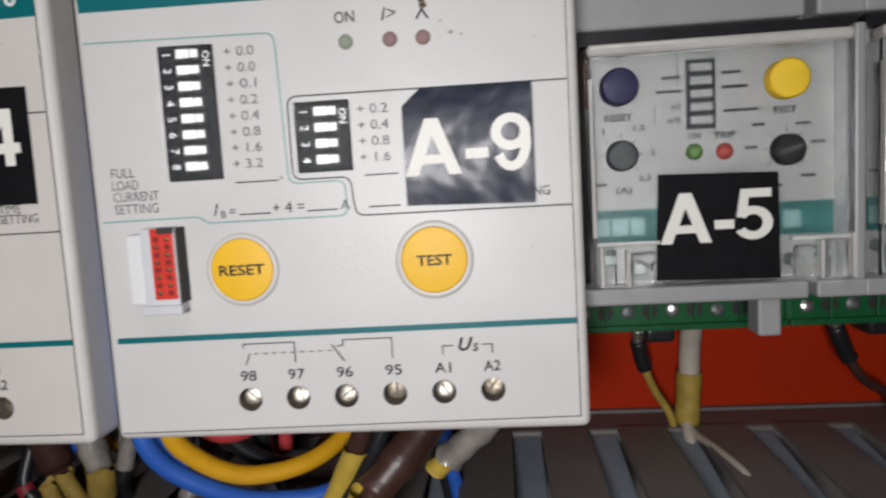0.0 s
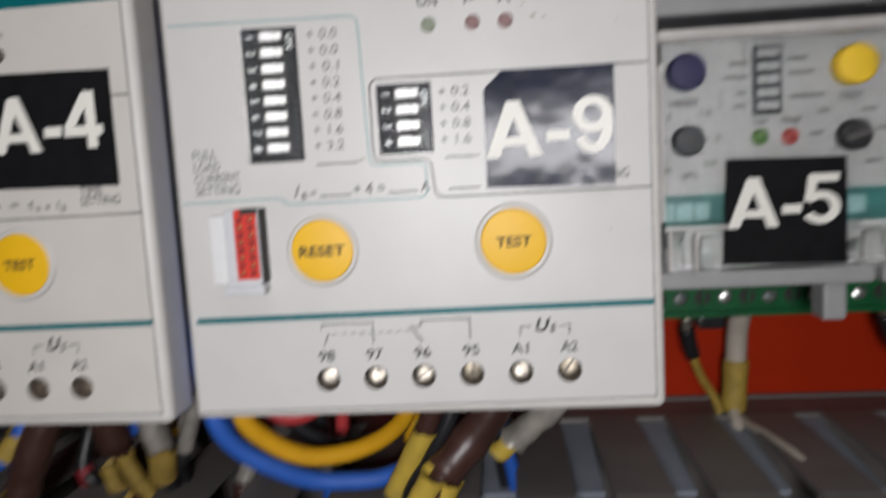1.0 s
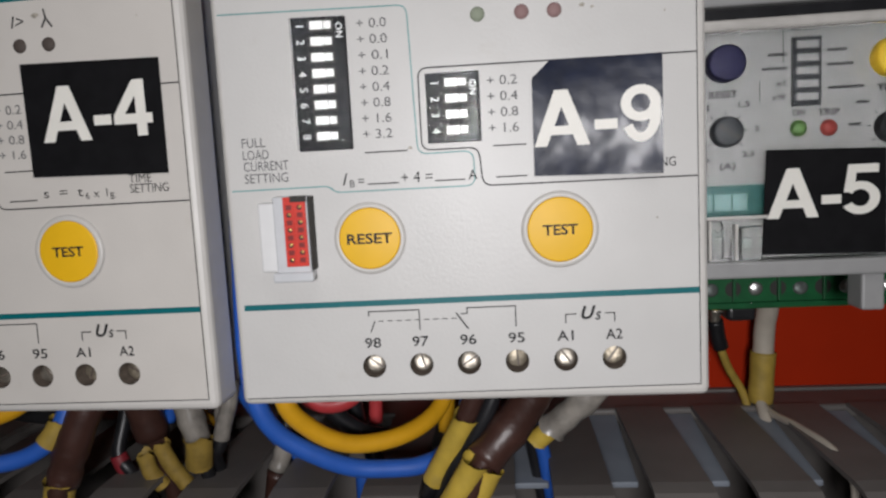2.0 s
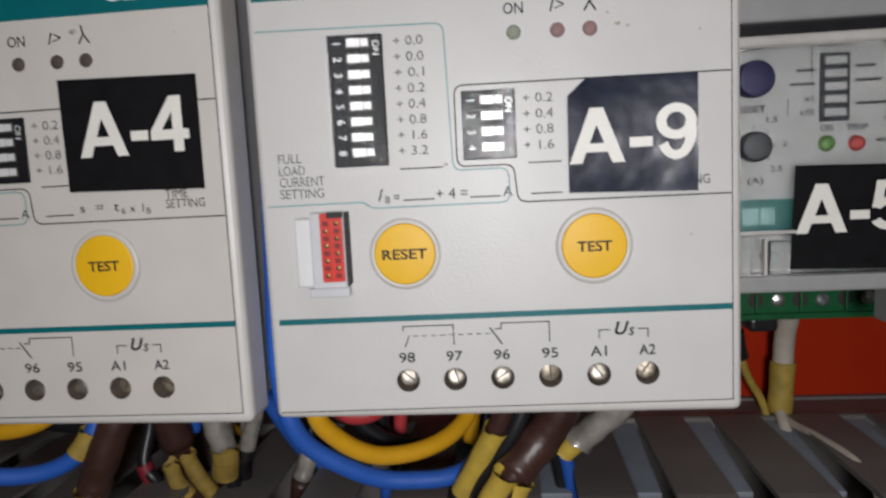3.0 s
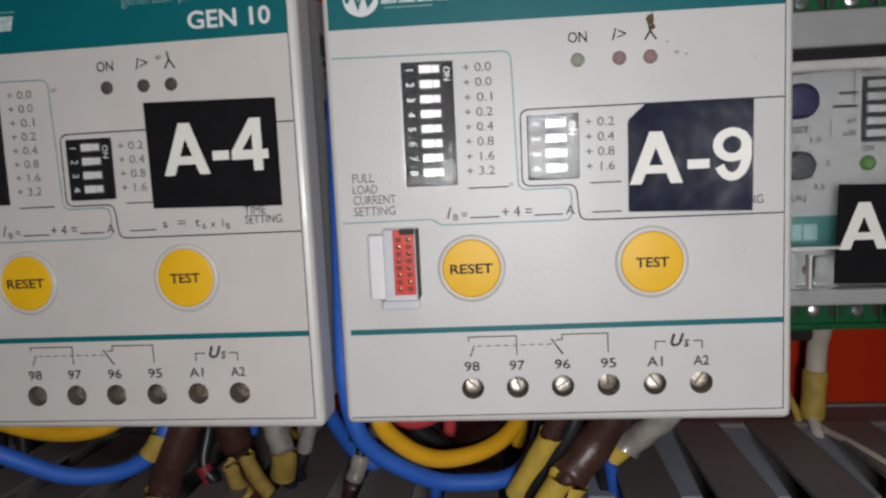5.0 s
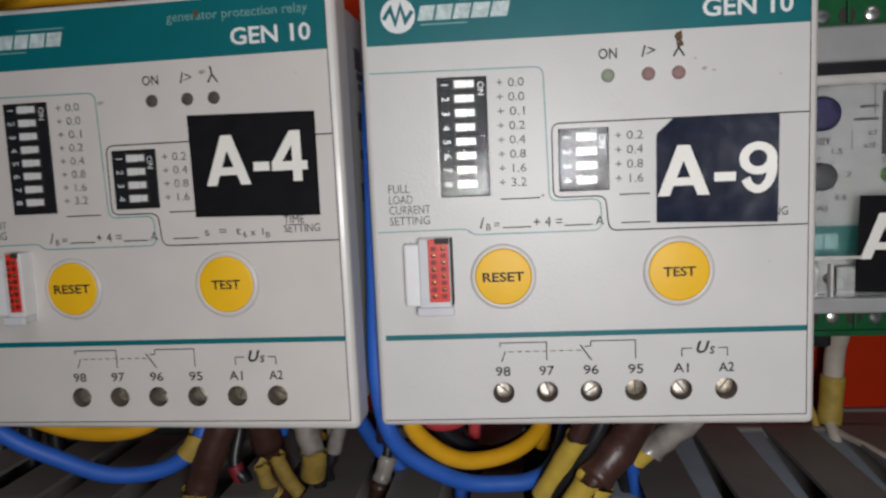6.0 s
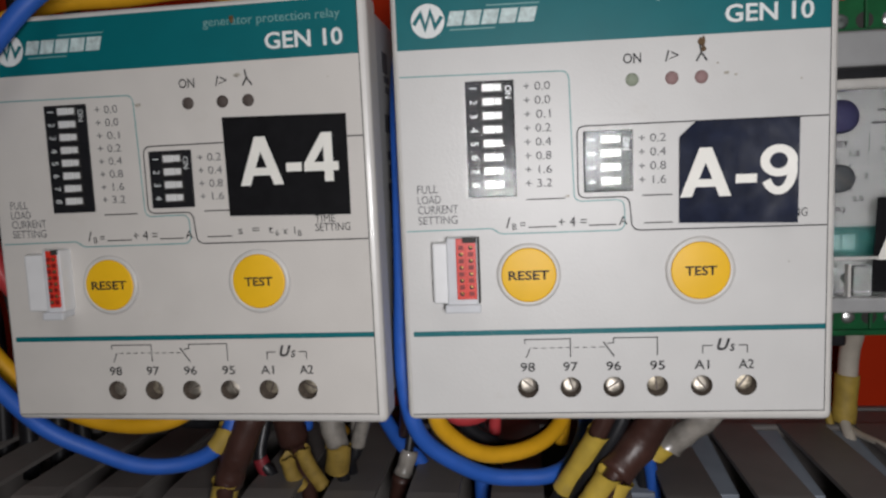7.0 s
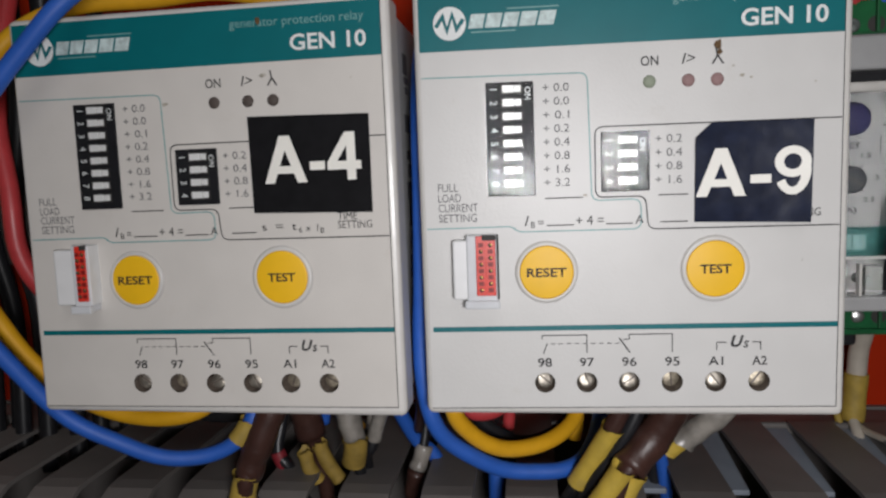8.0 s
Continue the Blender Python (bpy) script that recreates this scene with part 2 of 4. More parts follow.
def rounded(points, radius, steps=5):
    """Rounds the inner corners of a line of (x, z) points."""
    out = [points[0]]
    for a, b, c in zip(points, points[1:], points[2:]):
        a, b, c = Vector(a), Vector(b), Vector(c)
        r = min(radius, (a - b).length / 2, (c - b).length / 2)
        p, q = b + (a - b).normalized() * r, b + (c - b).normalized() * r
        for i in range(steps + 1):
            t = i / steps
            out.append(tuple((1 - t) ** 2 * p + 2 * t * (1 - t) * b + t * t * q))
    return out + [points[-1]]


TEXT_CACHE = {}


def lettering(text, x, z, height, mat, parent, y=-0.06, width=0.0, bold=0.0, turn=0.0, align="LEFT", slant=0.0, name="lettering", label=""):
    """Flat printed words on an upright face: left edge at x, middle of the capitals at z."""
    key = (text, height, width, bold, mat.name, align, slant)
    if key not in TEXT_CACHE:
        cu = bpy.data.curves.new("lettering", "FONT")
        cu.body, cu.size, cu.offset, cu.shear, cu.resolution_u = text, 1.0, bold, slant, (8 if height > 4 else 3)
        ob = new("lettering_source", cu)
        bpy.context.view_layer.update()
        me = bpy.data.meshes.new_from_object(ob.evaluated_get(bpy.context.evaluated_depsgraph_get()))
        bpy.data.objects.remove(ob)
        xs, ys = [v.co.x for v in me.vertices], [v.co.y for v in me.vertices]
        cap = 0.69
        k = height / (cap + 2 * bold) * MM
        kx = width * MM / (max(xs) - min(xs)) if width else k
        x0 = min(xs) if align == "LEFT" else (min(xs) + max(xs)) / 2
        for v in me.vertices:
            v.co = Vector(((v.co.x - x0) * kx, 0, (v.co.y - cap / 2) * k))
        me.materials.clear()
        me.materials.append(mat)
        TEXT_CACHE[key] = me
    ob = new(name, TEXT_CACHE[key])
    ob.parent = parent
    ob.matrix_local = pose(x * MM, y * MM, z * MM, 0, turn, 0)
    return tagged(ob, label) if label else ob


def line(points, width, mat, parent, y=-0.06, name="printed_line"):
    return part(name, ribbon(points, width, y), mat, parent)


# ---- the setting: room, cabinet, mounting plate ----
def setting(name, bm, mat, label):
    ob = new(name, finish(name, bm, mat))
    ob.location = (0, 0, Z0)
    return tagged(ob, label, name.split("_")[0], kind="structure")


setting("floor", box(-2000, 2000, -3000, 170, -1260, -1200), FLOOR, "dark grey painted concrete floor of the switch room")
setting("wall_north", box(-2000, 2000, 120, 170, -1200, 1400), WALL, "plain off-white plastered wall behind the cabinet")
setting("wall_south", box(-2000, 2000, -3060, -3000, -1200, 1400), WALL, "plain off-white plastered wall facing the cabinet")
setting("wall_west", box(-2060, -2000, -3060, 170, -1200, 1400), WALL, "plain off-white plastered side wall")
setting("wall_east", box(2000, 2060, -3060, 170, -1200, 1400), WALL, "plain off-white plastered side wall")
setting("ceiling", box(-2060, 2060, -3060, 170, 1400, 1460), WALL, "plain off-white ceiling of the switch room")
for nm, b, lab in (("cabinet_wall_west", (-310, -304, -20, 119, -300, 300), "grey sheet steel side of the cabinet"),
                   ("cabinet_wall_east", (410, 416, -20, 119, -300, 300), "grey sheet steel side of the cabinet"),
                   ("cabinet_wall_back", (-303, 409, 112, 119, -299, 299), "grey sheet steel back of the cabinet"),
                   ("cabinet_top", (-310, 416, -20, 119, 300.5, 306), "grey sheet steel top of the cabinet"),
                   ("cabinet_base", (-310, 416, -20, 119, -1199, -300.5), "grey sheet steel base of the cabinet on the floor")):
    setting(nm, box(*b, bevel=1.5), CABINET, lab)
PLATE_Y = 88
setting("mounting_plate", box(-302, 408, PLATE_Y, PLATE_Y + 3, -298, 298), ORANGE, "orange painted steel mounting plate of the cabinet")
setting("din_rail", box(-280, 390, PLATE_Y - 7, PLATE_Y, 5, 40, bevel=0.8), ZINC, "zinc plated steel rail screwed to the orange plate")

# ---- the slotted wiring duct under the devices ----
DUCT_Z, DUCT_X0, PITCH, N_FINGERS = -44.8, -252.3, 20.1, 28
duct = thing("wiring_duct", None, None, "dark grey slotted plastic wiring duct below the devices", "cable duct")
d_end = DUCT_X0 + PITCH * N_FINGERS
part("back_wall", box(DUCT_X0, d_end, PLATE_Y - 2.5, PLATE_Y, DUCT_Z - 60, DUCT_Z, 0.4), DUCT, duct)
part("back_edge", box(DUCT_X0, d_end, 72.5, PLATE_Y - 2.6, DUCT_Z - 4.4, DUCT_Z - 0.6, 0.9, 3), DUCT, duct)
part("front_wall", box(DUCT_X0, d_end, 16, 18.4, DUCT_Z - 60, DUCT_Z - 20.05, 0.4), DUCT, duct, "smooth grey front of the duct")
part("bottom", box(DUCT_X0, d_end, 18.5, PLATE_Y - 2.6, DUCT_Z - 60, DUCT_Z - 57, 0.3), DUCT, duct)
for i in range(14, N_FINGERS - 1):
    x = DUCT_X0 + PITCH * i + 15.6
    strip = box(x - 0.2, x + 7.7, 39, 72.0, DUCT_Z - 3.4, DUCT_Z - 2.0, 0.3)
    for v in strip.verts:
        v.co.z += (v.co.y - 71.5 * MM) * 0.12
    part("inner_strip", strip, DUCT_IN, duct, "blue-grey strip inside the duct")


def finger_shape(width):
    """One finger: flat on top, with a rounded shoulder down to the front."""
    outer = [(72.45, 0.0), (26, 0.0), (22, -0.5), (19, -1.9), (17, -4.4), (16.2, -8), (16, -12), (16, -20)]
    inner = [(17.2, -20), (17.2, -12), (17.4, -8.3), (18.1, -5.2), (19.8, -3.0), (22.4, -1.7), (26.2, -1.2), (72.45, -1.2)]
    bm = bmesh.new()
    face = bm.faces.new([bm.verts.new(Vector((0, y, z)) * MM) for y, z in outer + inner])
    grown = bmesh.ops.extrude_face_region(bm, geom=[face])
    for v in grown["geom"]:
        if isinstance(v, bmesh.types.BMVert):
            v.co.x += width * MM
    return bm


finger_mesh = finish("finger", finger_shape(12.3), DUCT)
for i in range(N_FINGERS):
    f = part("finger", finger_mesh, None, duct)
    f.location = ((DUCT_X0 + PITCH * i + 3.3) * MM, 0, (DUCT_Z + random.uniform(-0.4, 0.2)) * MM)


# ---- the protection relays ----
def dip_switch(parent, x0, x1, z0, z1, rows, first, slider_x):
    body = part("dip_switch", box(x0, x1, -0.35, 3, z0, z1, 0.15), DIP_BLACK, parent, "black switch block with white sliders")
    well = finish("slider_well", box(-2.1, 2.1, -0.42, -0.3, -0.95, 0.95), HOLE)
    knob = box(-1.75, 0.45, -0.75, -0.36, -0.68, 0.68, 0.12)
    knob = finish("slider", box(0.52, 1.75, -0.62, -0.36, -0.62, 0.62, 0.1, bm=knob), SLIDER)
    for i in range(rows):
        z = first - 2.54 * i
        for me, nm in ((well, "slider_well"), (knob, "slider")):
            s = part(nm, me, None, body)
            s.location = (slider_x * MM, 0, z * MM)
        lettering(str(i + 1), x0 + 1.5, z, 1.3, PRINT_WHITE, body, y=-0.40, turn=90, align="CENTER")
    lettering("ON", x1 - 1.1, first - 0.9, 1.1, PRINT_WHITE, body, y=-0.40, turn=90, align="CENTER")
    return body


def push_button(parent, x, z, word, r, ring):
    b = part("push_button", disc(x, z, [(0, -0.66), (r - 0.3, -0.64), (r - 0.08, -0.6), (r, -0.5), (r, 0.3), (0, 0.3)], 48), YELLOW, parent, "round yellow push button", True)
    part("button_ring", disc(x, z, [(r + 0.01, 0.05), (r + 0.03, -0.5), (r + 0.1, -0.56), (ring - 0.12, -0.5), (ring, -0.3), (ring, 0.1)], 48), RING, b, "pale translucent rim", True)
    # flat darker ring painted as the thin shadow round the rim
    part("button_rim_shade", disc(x, z, [(ring - 0.02, -0.02), (ring + 0.16, -0.03), (ring + 0.2, 0.05)], 48), RIM_SHADE, b)
    lettering(word, x, z, 1.75, INK, b, y=-0.72, width=7.6 if word == "RESET" else 5.7, bold=0.022, align="CENTER")


TERMINAL_X, TERMINAL_Z = (21.75, 29.86, 37.97, 46.1, 54.25, 62.33), -11.0


def drilled(bm, name, mat):
    """The mesh of bm with the six round terminal holes cut right through it."""
    ob, drill = new("drilled", finish(name, bm, mat)), bmesh.new()
    for x in TERMINAL_X:
        disc(x, TERMINAL_Z, [(0, -3), (2.0, -3), (2.0, 12), (0, 12)], 32, drill)
    tool = new("drill", finish("drill", drill, mat))
    cut = ob.modifiers.new("holes", "BOOLEAN")
    cut.object, cut.operation, cut.solver = tool, "DIFFERENCE", "EXACT"
    bpy.context.view_layer.update()
    me = bpy.data.meshes.new_from_object(ob.evaluated_get(bpy.context.evaluated_depsgraph_get()))
    bpy.data.objects.remove(ob), bpy.data.objects.remove(tool)
    return me


def screw(parent, x, z, turn, lean, depth, mat):
    """A slotted head sunk in a round hole, the hole's shade put into its dark colour; lean tips it up and sideways."""
    head = disc(0, 0, [(1.72, 2.0), (1.74, 0.1), (1.66, -0.12), (1.4, -0.26), (0.8, -0.36), (0.0, -0.4)], 28)
    slot = box(-1.5, 1.5, -0.46, -0.05, -0.17, 0.17)
    place = pose((x + 0.12) * MM, depth * MM, (z + 0.16) * MM, lean[0], 0, lean[1])
    bmesh.ops.transform(head, matrix=place, verts=head.verts)
    bmesh.ops.transform(slot, matrix=place @ pose(0, 0, 0, 0, turn, 0), verts=slot.verts)
    s = part("terminal_screw", head, mat, parent, "slotted steel terminal screw", True)
    part("screw_hole", disc(x, z, [(1.99, -0.02), (1.98, 8.0), (0, 8.0)], 32), SOCKET_SHADE, s, "sunk screw hole with its wall coloured dark as shade", True)
    part("screw_slot", slot, SOCKET_SHADE, s)


def led(parent, x, z, mat):
    part("led", disc(x, z, [(0, -0.55), (0.6, -0.48), (1.05, -0.25), (1.22, 0.05), (1.22, 0.2)], 28), mat, parent, "small round indicator light, not lit", True)


def front_frame():
    """The moulded frame, its lower edge a little out of square."""
    bm = box(-1.8, 78.1, 0.12, 8.9, -17.3, 65.2, 1.3, 3)
    for v in bm.verts:
        if v.co.z < 0:
            v.co.z -= 0.8 * MM * max(0, v.co.x) / 0.078
    return bm


def relay(x, sheet, leds, plug, screws, label):
    r = thing("protection_relay", None, None, label, "relay", "protection relays on the rail", at=(x, 0, 0))
    # front frame with a rounded rim, and the narrower housing behind it
    part("front_frame", drilled(front_frame(), "front_frame", CASE), None, r, "pale grey moulded front frame")
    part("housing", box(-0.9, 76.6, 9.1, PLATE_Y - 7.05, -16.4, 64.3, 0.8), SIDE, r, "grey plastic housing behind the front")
    for i, (z, h) in enumerate(((55, 4.5), (51.5, 1.5), (49.3, 1.5), (42, 4), (35, 2), (31.5, 3), (27, 4), (22, 6), (16, 4), (10, 5), (4, 2.5))):
        part("side_print", box(76.6, 76.66, 19.5 + (i % 3), 25 + (i % 2), z - h / 2, z + h / 2), SIDE_INK, r, "unreadable dark print on the side")
    part("face_sheet", drilled(box(-0.75, 76.5, 0.0, 0.11, -16.05, 64.0, 0.03, 1), "face_sheet", sheet), None, r, "pale grey printed face sheet")
    line([(-0.7, -16.0), (76.45, -16.0), (76.45, 63.9)], 0.16, INK, r)
    part("title_band", box(-0.7, 76.4, -0.04, 0.02, 53.5, 63.95), TEAL, r, "teal printed title band")
    part("green_stripe", box(0, 76.4, -0.04, 0.02, -0.55, 0.45), TEAL, r, "thin teal printed stripe")
    # maker's mark as plain shapes
    part("maker_mark", disc(5.2, 58.6, [(0, -0.06), (3.1, -0.055)], 40), PRINT_WHITE, r, "round white maker's mark")
    part("mark_zigzag", ribbon([(2.6, 58.0), (3.9, 59.9), (4.7, 57.2), (5.7, 60.2), (6.5, 57.5), (7.8, 59.3)], 0.75, -0.09), TEAL, r)
    for a, b in ((9.0, 11.7), (12.1, 14.9), (15.3, 18.1), (18.5, 21.5), (21.9, 24.9)):
        bar = box(a, b, -0.07, -0.03, 57.5, 60.1)
        for v in bar.verts:
            v.co.x += (v.co.z - 58.8 * MM) * 0.25
        part("maker_word_bar", bar, WORD_PRINT, r, "pale bar of the maker's word")
    line([(9.2, 56.8), (17.5, 56.8)], 0.25, PALE_PRINT, r, -0.07)
    line([(16.0, 60.8), (25.6, 60.8)], 0.25, PALE_PRINT, r, -0.07)
    lettering("GEN 10", 58.3, 56.9, 3.1, PRINT_WHITE, r, y=-0.07, width=15.2, bold=0.02)
    lettering("generator protection relay", 46.2, 61.2, 1.7, PALE_PRINT, r, y=-0.07, width=27)
    # indicators
    for (lx, lz), m in zip(((41.97, 46.2), (49.0, 46.15), (54.2, 46.1)), leds):
        led(r, lx, lz, m)
    lettering("ON", 42.0, 50.0, 1.8, INK, r, width=3.2, align="CENTER", bold=0.01)
    lettering("I>", 49.0, 50.1, 2.0, INK, r, width=2.4, align="CENTER", slant=0.25)
    line([(53.3, 48.9), (54.2, 50.4), (55.2, 48.9)], 0.32, INK, r)
    line([(54.2, 50.3), (53.9, 51.9)], 0.32, INK, r)
    # switches, their values and the printed frames round them
    dip_switch(r, 11.6, 20.6, 25.9, 47.3, 8, 46.0, 16.5)
    dip_switch(r, 33.0, 41.8, 26.1, 37.3, 4, 35.7, 37.9)
    for i, s in enumerate(("+ 0.0", "+ 0.0", "+ 0.1", "+ 0.2", "+ 0.4", "+ 0.8", "+ 1.6", "+ 3.2")):
        lettering(s, 22.3, 46.0 - 2.54 * i, 1.5, GREY_INK, r, width=4.9)
    for i, s in enumerate(("+ 0.2", "+ 0.4", "+ 0.8", "+ 1.6")):
        lettering(s, 43.0, 35.7 - 2.54 * i, 1.5, GREY_INK, r, width=4.9)
    for a, b, z in ((22.4, 29.5, 25.2), (43.6, 49.0, 25.2), (43.9, 49.0, 20.1)):
        line([(a, z), (b, z)], 0.22, INK, r)
    line(rounded([(-0.5, 48.7), (30.6, 48.4), (31.2, 24.5), (40.3, 24.6), (40.4, 18.9), (17.2, 18.9), (16.0, 20.0), (-0.4, 19.9)], 1.6), 0.24, LINE_TEAL, r)
    line(rounded([(76.3, 38.3), (31.9, 38.3), (31.9, 25.1), (41.2, 25.1), (41.7, 18.8), (76.3, 18.7)], 1.6), 0.24, INK, r)
    for s, z, w in (("FULL", 27.8, 3.9), ("LOAD", 25.8, 4.4), ("CURRENT", 23.9, 7.6), ("SETTING", 21.9, 7.4)):
        lettering(s, 1.9, z, 1.55, GREY_INK, r, width=w)
    lettering("I", 18.4, 21.0, 2.0, INK, r, slant=0.3)
    lettering("B", 19.6, 20.2, 1.2, INK, r)
    lettering("=", 21.0, 20.6, 1.5, INK, r)
    lettering("+ 4 =", 28.2, 20.8, 1.8, INK, r, width=5.2)
    lettering("A", 39.3, 20.7, 1.6, INK, r)
    line([(22.6, 20.0), (27.8, 20.0)], 0.22, INK, r)
    line([(33.8, 20.0), (38.8, 20.0)], 0.22, INK, r)
    lettering("s  =  t", 50.3, 21.2, 1.6, INK, r, width=7.2)
    lettering("6", 57.9, 20.4, 1.1, INK, r)
    lettering("x  I", 59.4, 20.8, 1.4, INK, r)
    lettering("B", 62.4, 20.2, 1.1, INK, r)
    lettering("TIME", 66.0, 22.9, 1.5, INK, r, width=4.0)
    lettering("SETTING", 66.0, 21.2, 1.5, INK, r, width=6.9)
    # buttons
    push_button(r, 22.4, 11.0, "RESET", 5.15, 5.95)
    push_button(r, 53.95, 11.0, "TEST", 5.35, 6.25)
    # ribbon socket
    wx0, wx1, rx0, rx1 = plug
    socket = part("ribbon_socket", box(wx1 - 0.7, rx1 + 0.25, -3.4, 0.5, 4.9, 18.7, 0.3), PLUG_GREY, r, "grey ribbon-cable socket shell")
    part("socket_latch", box(wx0, wx1, -3.0, 0.3, 6.3, 17.8, 0.4), PLUG_WHITE, socket, "white plastic block")
    part("socket_insert", box(rx0, rx1, -3.75, -1, 7.2, 18.6, 0.15), RED_PLUG, socket, "red plug insert with contact holes")
    part("socket_lip", box(wx1 - 1.2, rx1 + 0.7, -4.3, -3.0, 4.7, 6.3, 0.3), PLUG_GREY, socket, "bright grey lower lip")
    # beside the wide insert this strip is black, a painted shadow gap
    part("socket_edge", box(rx1 + 0.26, rx1 + 0.6, -3.3, 0.2, 6.4, 18.6, 0.1), HOLE if rx1 - rx0 > 3 else PLUG_WHITE, socket, "thin strip beside the socket, black as shade where the insert is wide")
    part("socket_corner", box(rx0 + 1.2, rx1 + 0.12, -3.84, -3.0, 17.75, 18.75, 0.1), HOLE, socket, "dark polarising notch")
    rib = finish("socket_rib", box(-0.12, 0.12, -3.85, -3.5, 7.6, 17.4, 0.05), RED_PLUG)
    part("socket_rib", rib, None, socket).location = ((rx0 + rx1) / 2 * MM, 0, 0)
    gold = finish("contact_pin", disc(0, 0, [(0, -4.05), (0.16, -4.02), (0.24, -3.85), (0.24, -3.6)], 10), BRASS)
    rim = finish("contact_hole", disc(0, 0, [(0, -3.80), (0.42, -3.79), (0.42, -3.5)], 12), HOLE)
    pit = finish("contact_pit", box(-0.48, 0.48, -3.78, -3.6, -0.42, 0.42, 0.06), RED_RECESS)
    for i in range(8):
        z, side = 16.9 - 1.23 * i, 0.24 * (rx1 - rx0) * (1 if i % 2 == 0 else -1)
        for me, nm, dx, dz in ((rim, "contact_hole", side, 0), (gold, "contact_pin", side + 0.1, 0.1), (pit, "contact_pit", -side, 0)):
            part(nm, me, None, socket).location = (((rx0 + rx1) / 2 + dx) * MM, 0, (z + dz) * MM)
    # terminals
    for word, tx, (turn, up, side, depth) in zip(("98", "97", "96", "95", "A1", "A2"), TERMINAL_X, screws):
        lettering(word, tx, -6.9, 1.75, INK, r, width=2.75, align="CENTER", bold=0.012)
        screw(r, tx, TERMINAL_Z, turn, (up, side), depth, WORN_STEEL if depth > 2.2 else STEEL)
    line([(21.3, -2.3), (21.3, -1.5), (29.9, -1.5), (29.9, -5.0)], 0.2, INK, r)
    line([(22.3, -3.1), (21.5, -5.1)], 0.2, INK, r)
    for i in range(9):
        line([(22.9 + 1.55 * i, -3.2), (23.8 + 1.55 * i, -3.2)], 0.16, INK, r)
    line([(36.1, -2.2), (38.1, -5.1)], 0.26, INK, r)
    line([(36.9, -2.5), (38.0, -2.4), (38.0, -1.5), (46.1, -1.5), (46.1, -5.0)], 0.2, INK, r)
    line([(54.4, -4.8), (54.4, -3.3), (56.2, -3.3)], 0.2, INK, r)
    line([(60.9, -3.3), (62.5, -3.3), (62.5, -4.8)], 0.2, INK, r)
    lettering("U", 57.0, -3.1, 2.3, INK, r, slant=0.3, bold=0.03)
    lettering("S", 59.3, -3.7, 1.4, INK, r, slant=0.2, bold=0.03)
    return r


straight = relay(0, FRESH_SHEET, (LED_GREEN, LED_RED, LED_RED), (4.5, 7.9, 9.0, 12.7),
                 ((40, -9, 12, 1.8), (75, -15, 9, 1.9), (-30, -13, 3, 1.2), (85, -2, 5, 2.3), (55, -15, -2, 1.5), (-55, -7, -10, 2.3)), "pale grey protection relay with teal band and yellow buttons")
crooked = relay(-84.12, SHEET, (LED_DARK, LED_DARK, LED_DARK), (6.0, 11.0, 11.3, 13.6),
                ((35, -12, 9, 1.7), (80, -4, 6, 2.3), (-25, -12, 4, 1.6), (60, -8, 8, 1.8), (-70, -3, -5, 2.3), (20, -10, -9, 2.3)), "pale grey protection relay with dark indicators beside a blue wire")


# both relays hang a little crooked on their rail
TURNED = Matrix.Translation((0.035, 0, Z0)) @ pose(0, 0, 0, 0, 0, 1.95) @ Matrix.Translation((-0.035, 0, 0))
straight.matrix_basis = TURNED
CROOKED = pose(-84.12 * MM, -0.7 * MM, Z0 - 0.2 * MM, -0.34, -0.29, -0.58)
crooked.matrix_basis = CROOKED


# ---- stuck-on tape labels ----
def glyph_strips(ch):
    """Bold label characters in a unit box, as strips of point pairs."""
    def bar(p, q, r, t, n=8):
        return [[tuple(a + (c - a) * i / n for a, c in zip(p, r)), tuple(a + (c - a) * i / n for a, c in zip(q, t))] for i in range(n + 1)]

    def arc(cu, cv, ru, rv, su, sv, a0, a1, n=28):
        turns = [radians(a0 + (a1 - a0) * i / n) for i in range(n + 1)]
        return [[(cu + ru * math.cos(a), cv + rv * math.sin(a)), (cu + (ru - su) * math.cos(a), cv + (rv - sv) * math.sin(a))] for a in turns]

    if ch == "A":
        return [bar((0, 0), (0.23, 0), (0.38, 1), (0.62, 1)), bar((0.77, 0), (1, 0), (0.38, 1), (0.62, 1)), bar((0.12, 0.2), (0.88, 0.2), (0.2, 0.36), (0.8, 0.36))]
    if ch == "-":
        return [bar((0, 0.255), (1, 0.255), (0, 0.435), (1, 0.435))]
    if ch == "4":
        return [bar((0.58, 0), (0.84, 0), (0.58, 1), (0.84, 1)), bar((0, 0.22), (1, 0.22), (0, 0.4), (1, 0.4)), bar((0, 0.38), (0.28, 0.38), (0.54, 1), (0.84, 1))]
    if ch == "5":
        return [bar((0.14, 0.83), (0.94, 0.83), (0.17, 1), (0.94, 1)), bar((0.06, 0.45), (0.32, 0.45), (0.17, 1), (0.4, 1)), arc(0.48, 0.33, 0.5, 0.33, 0.26, 0.16, 150, -150)]
    return [arc(0.5, 0.68, 0.5, 0.32, 0.26, 0.16, 0, 360), arc(0.5, 0.5, 0.5, 0.5, 0.26, 0.16, 25, -150)]


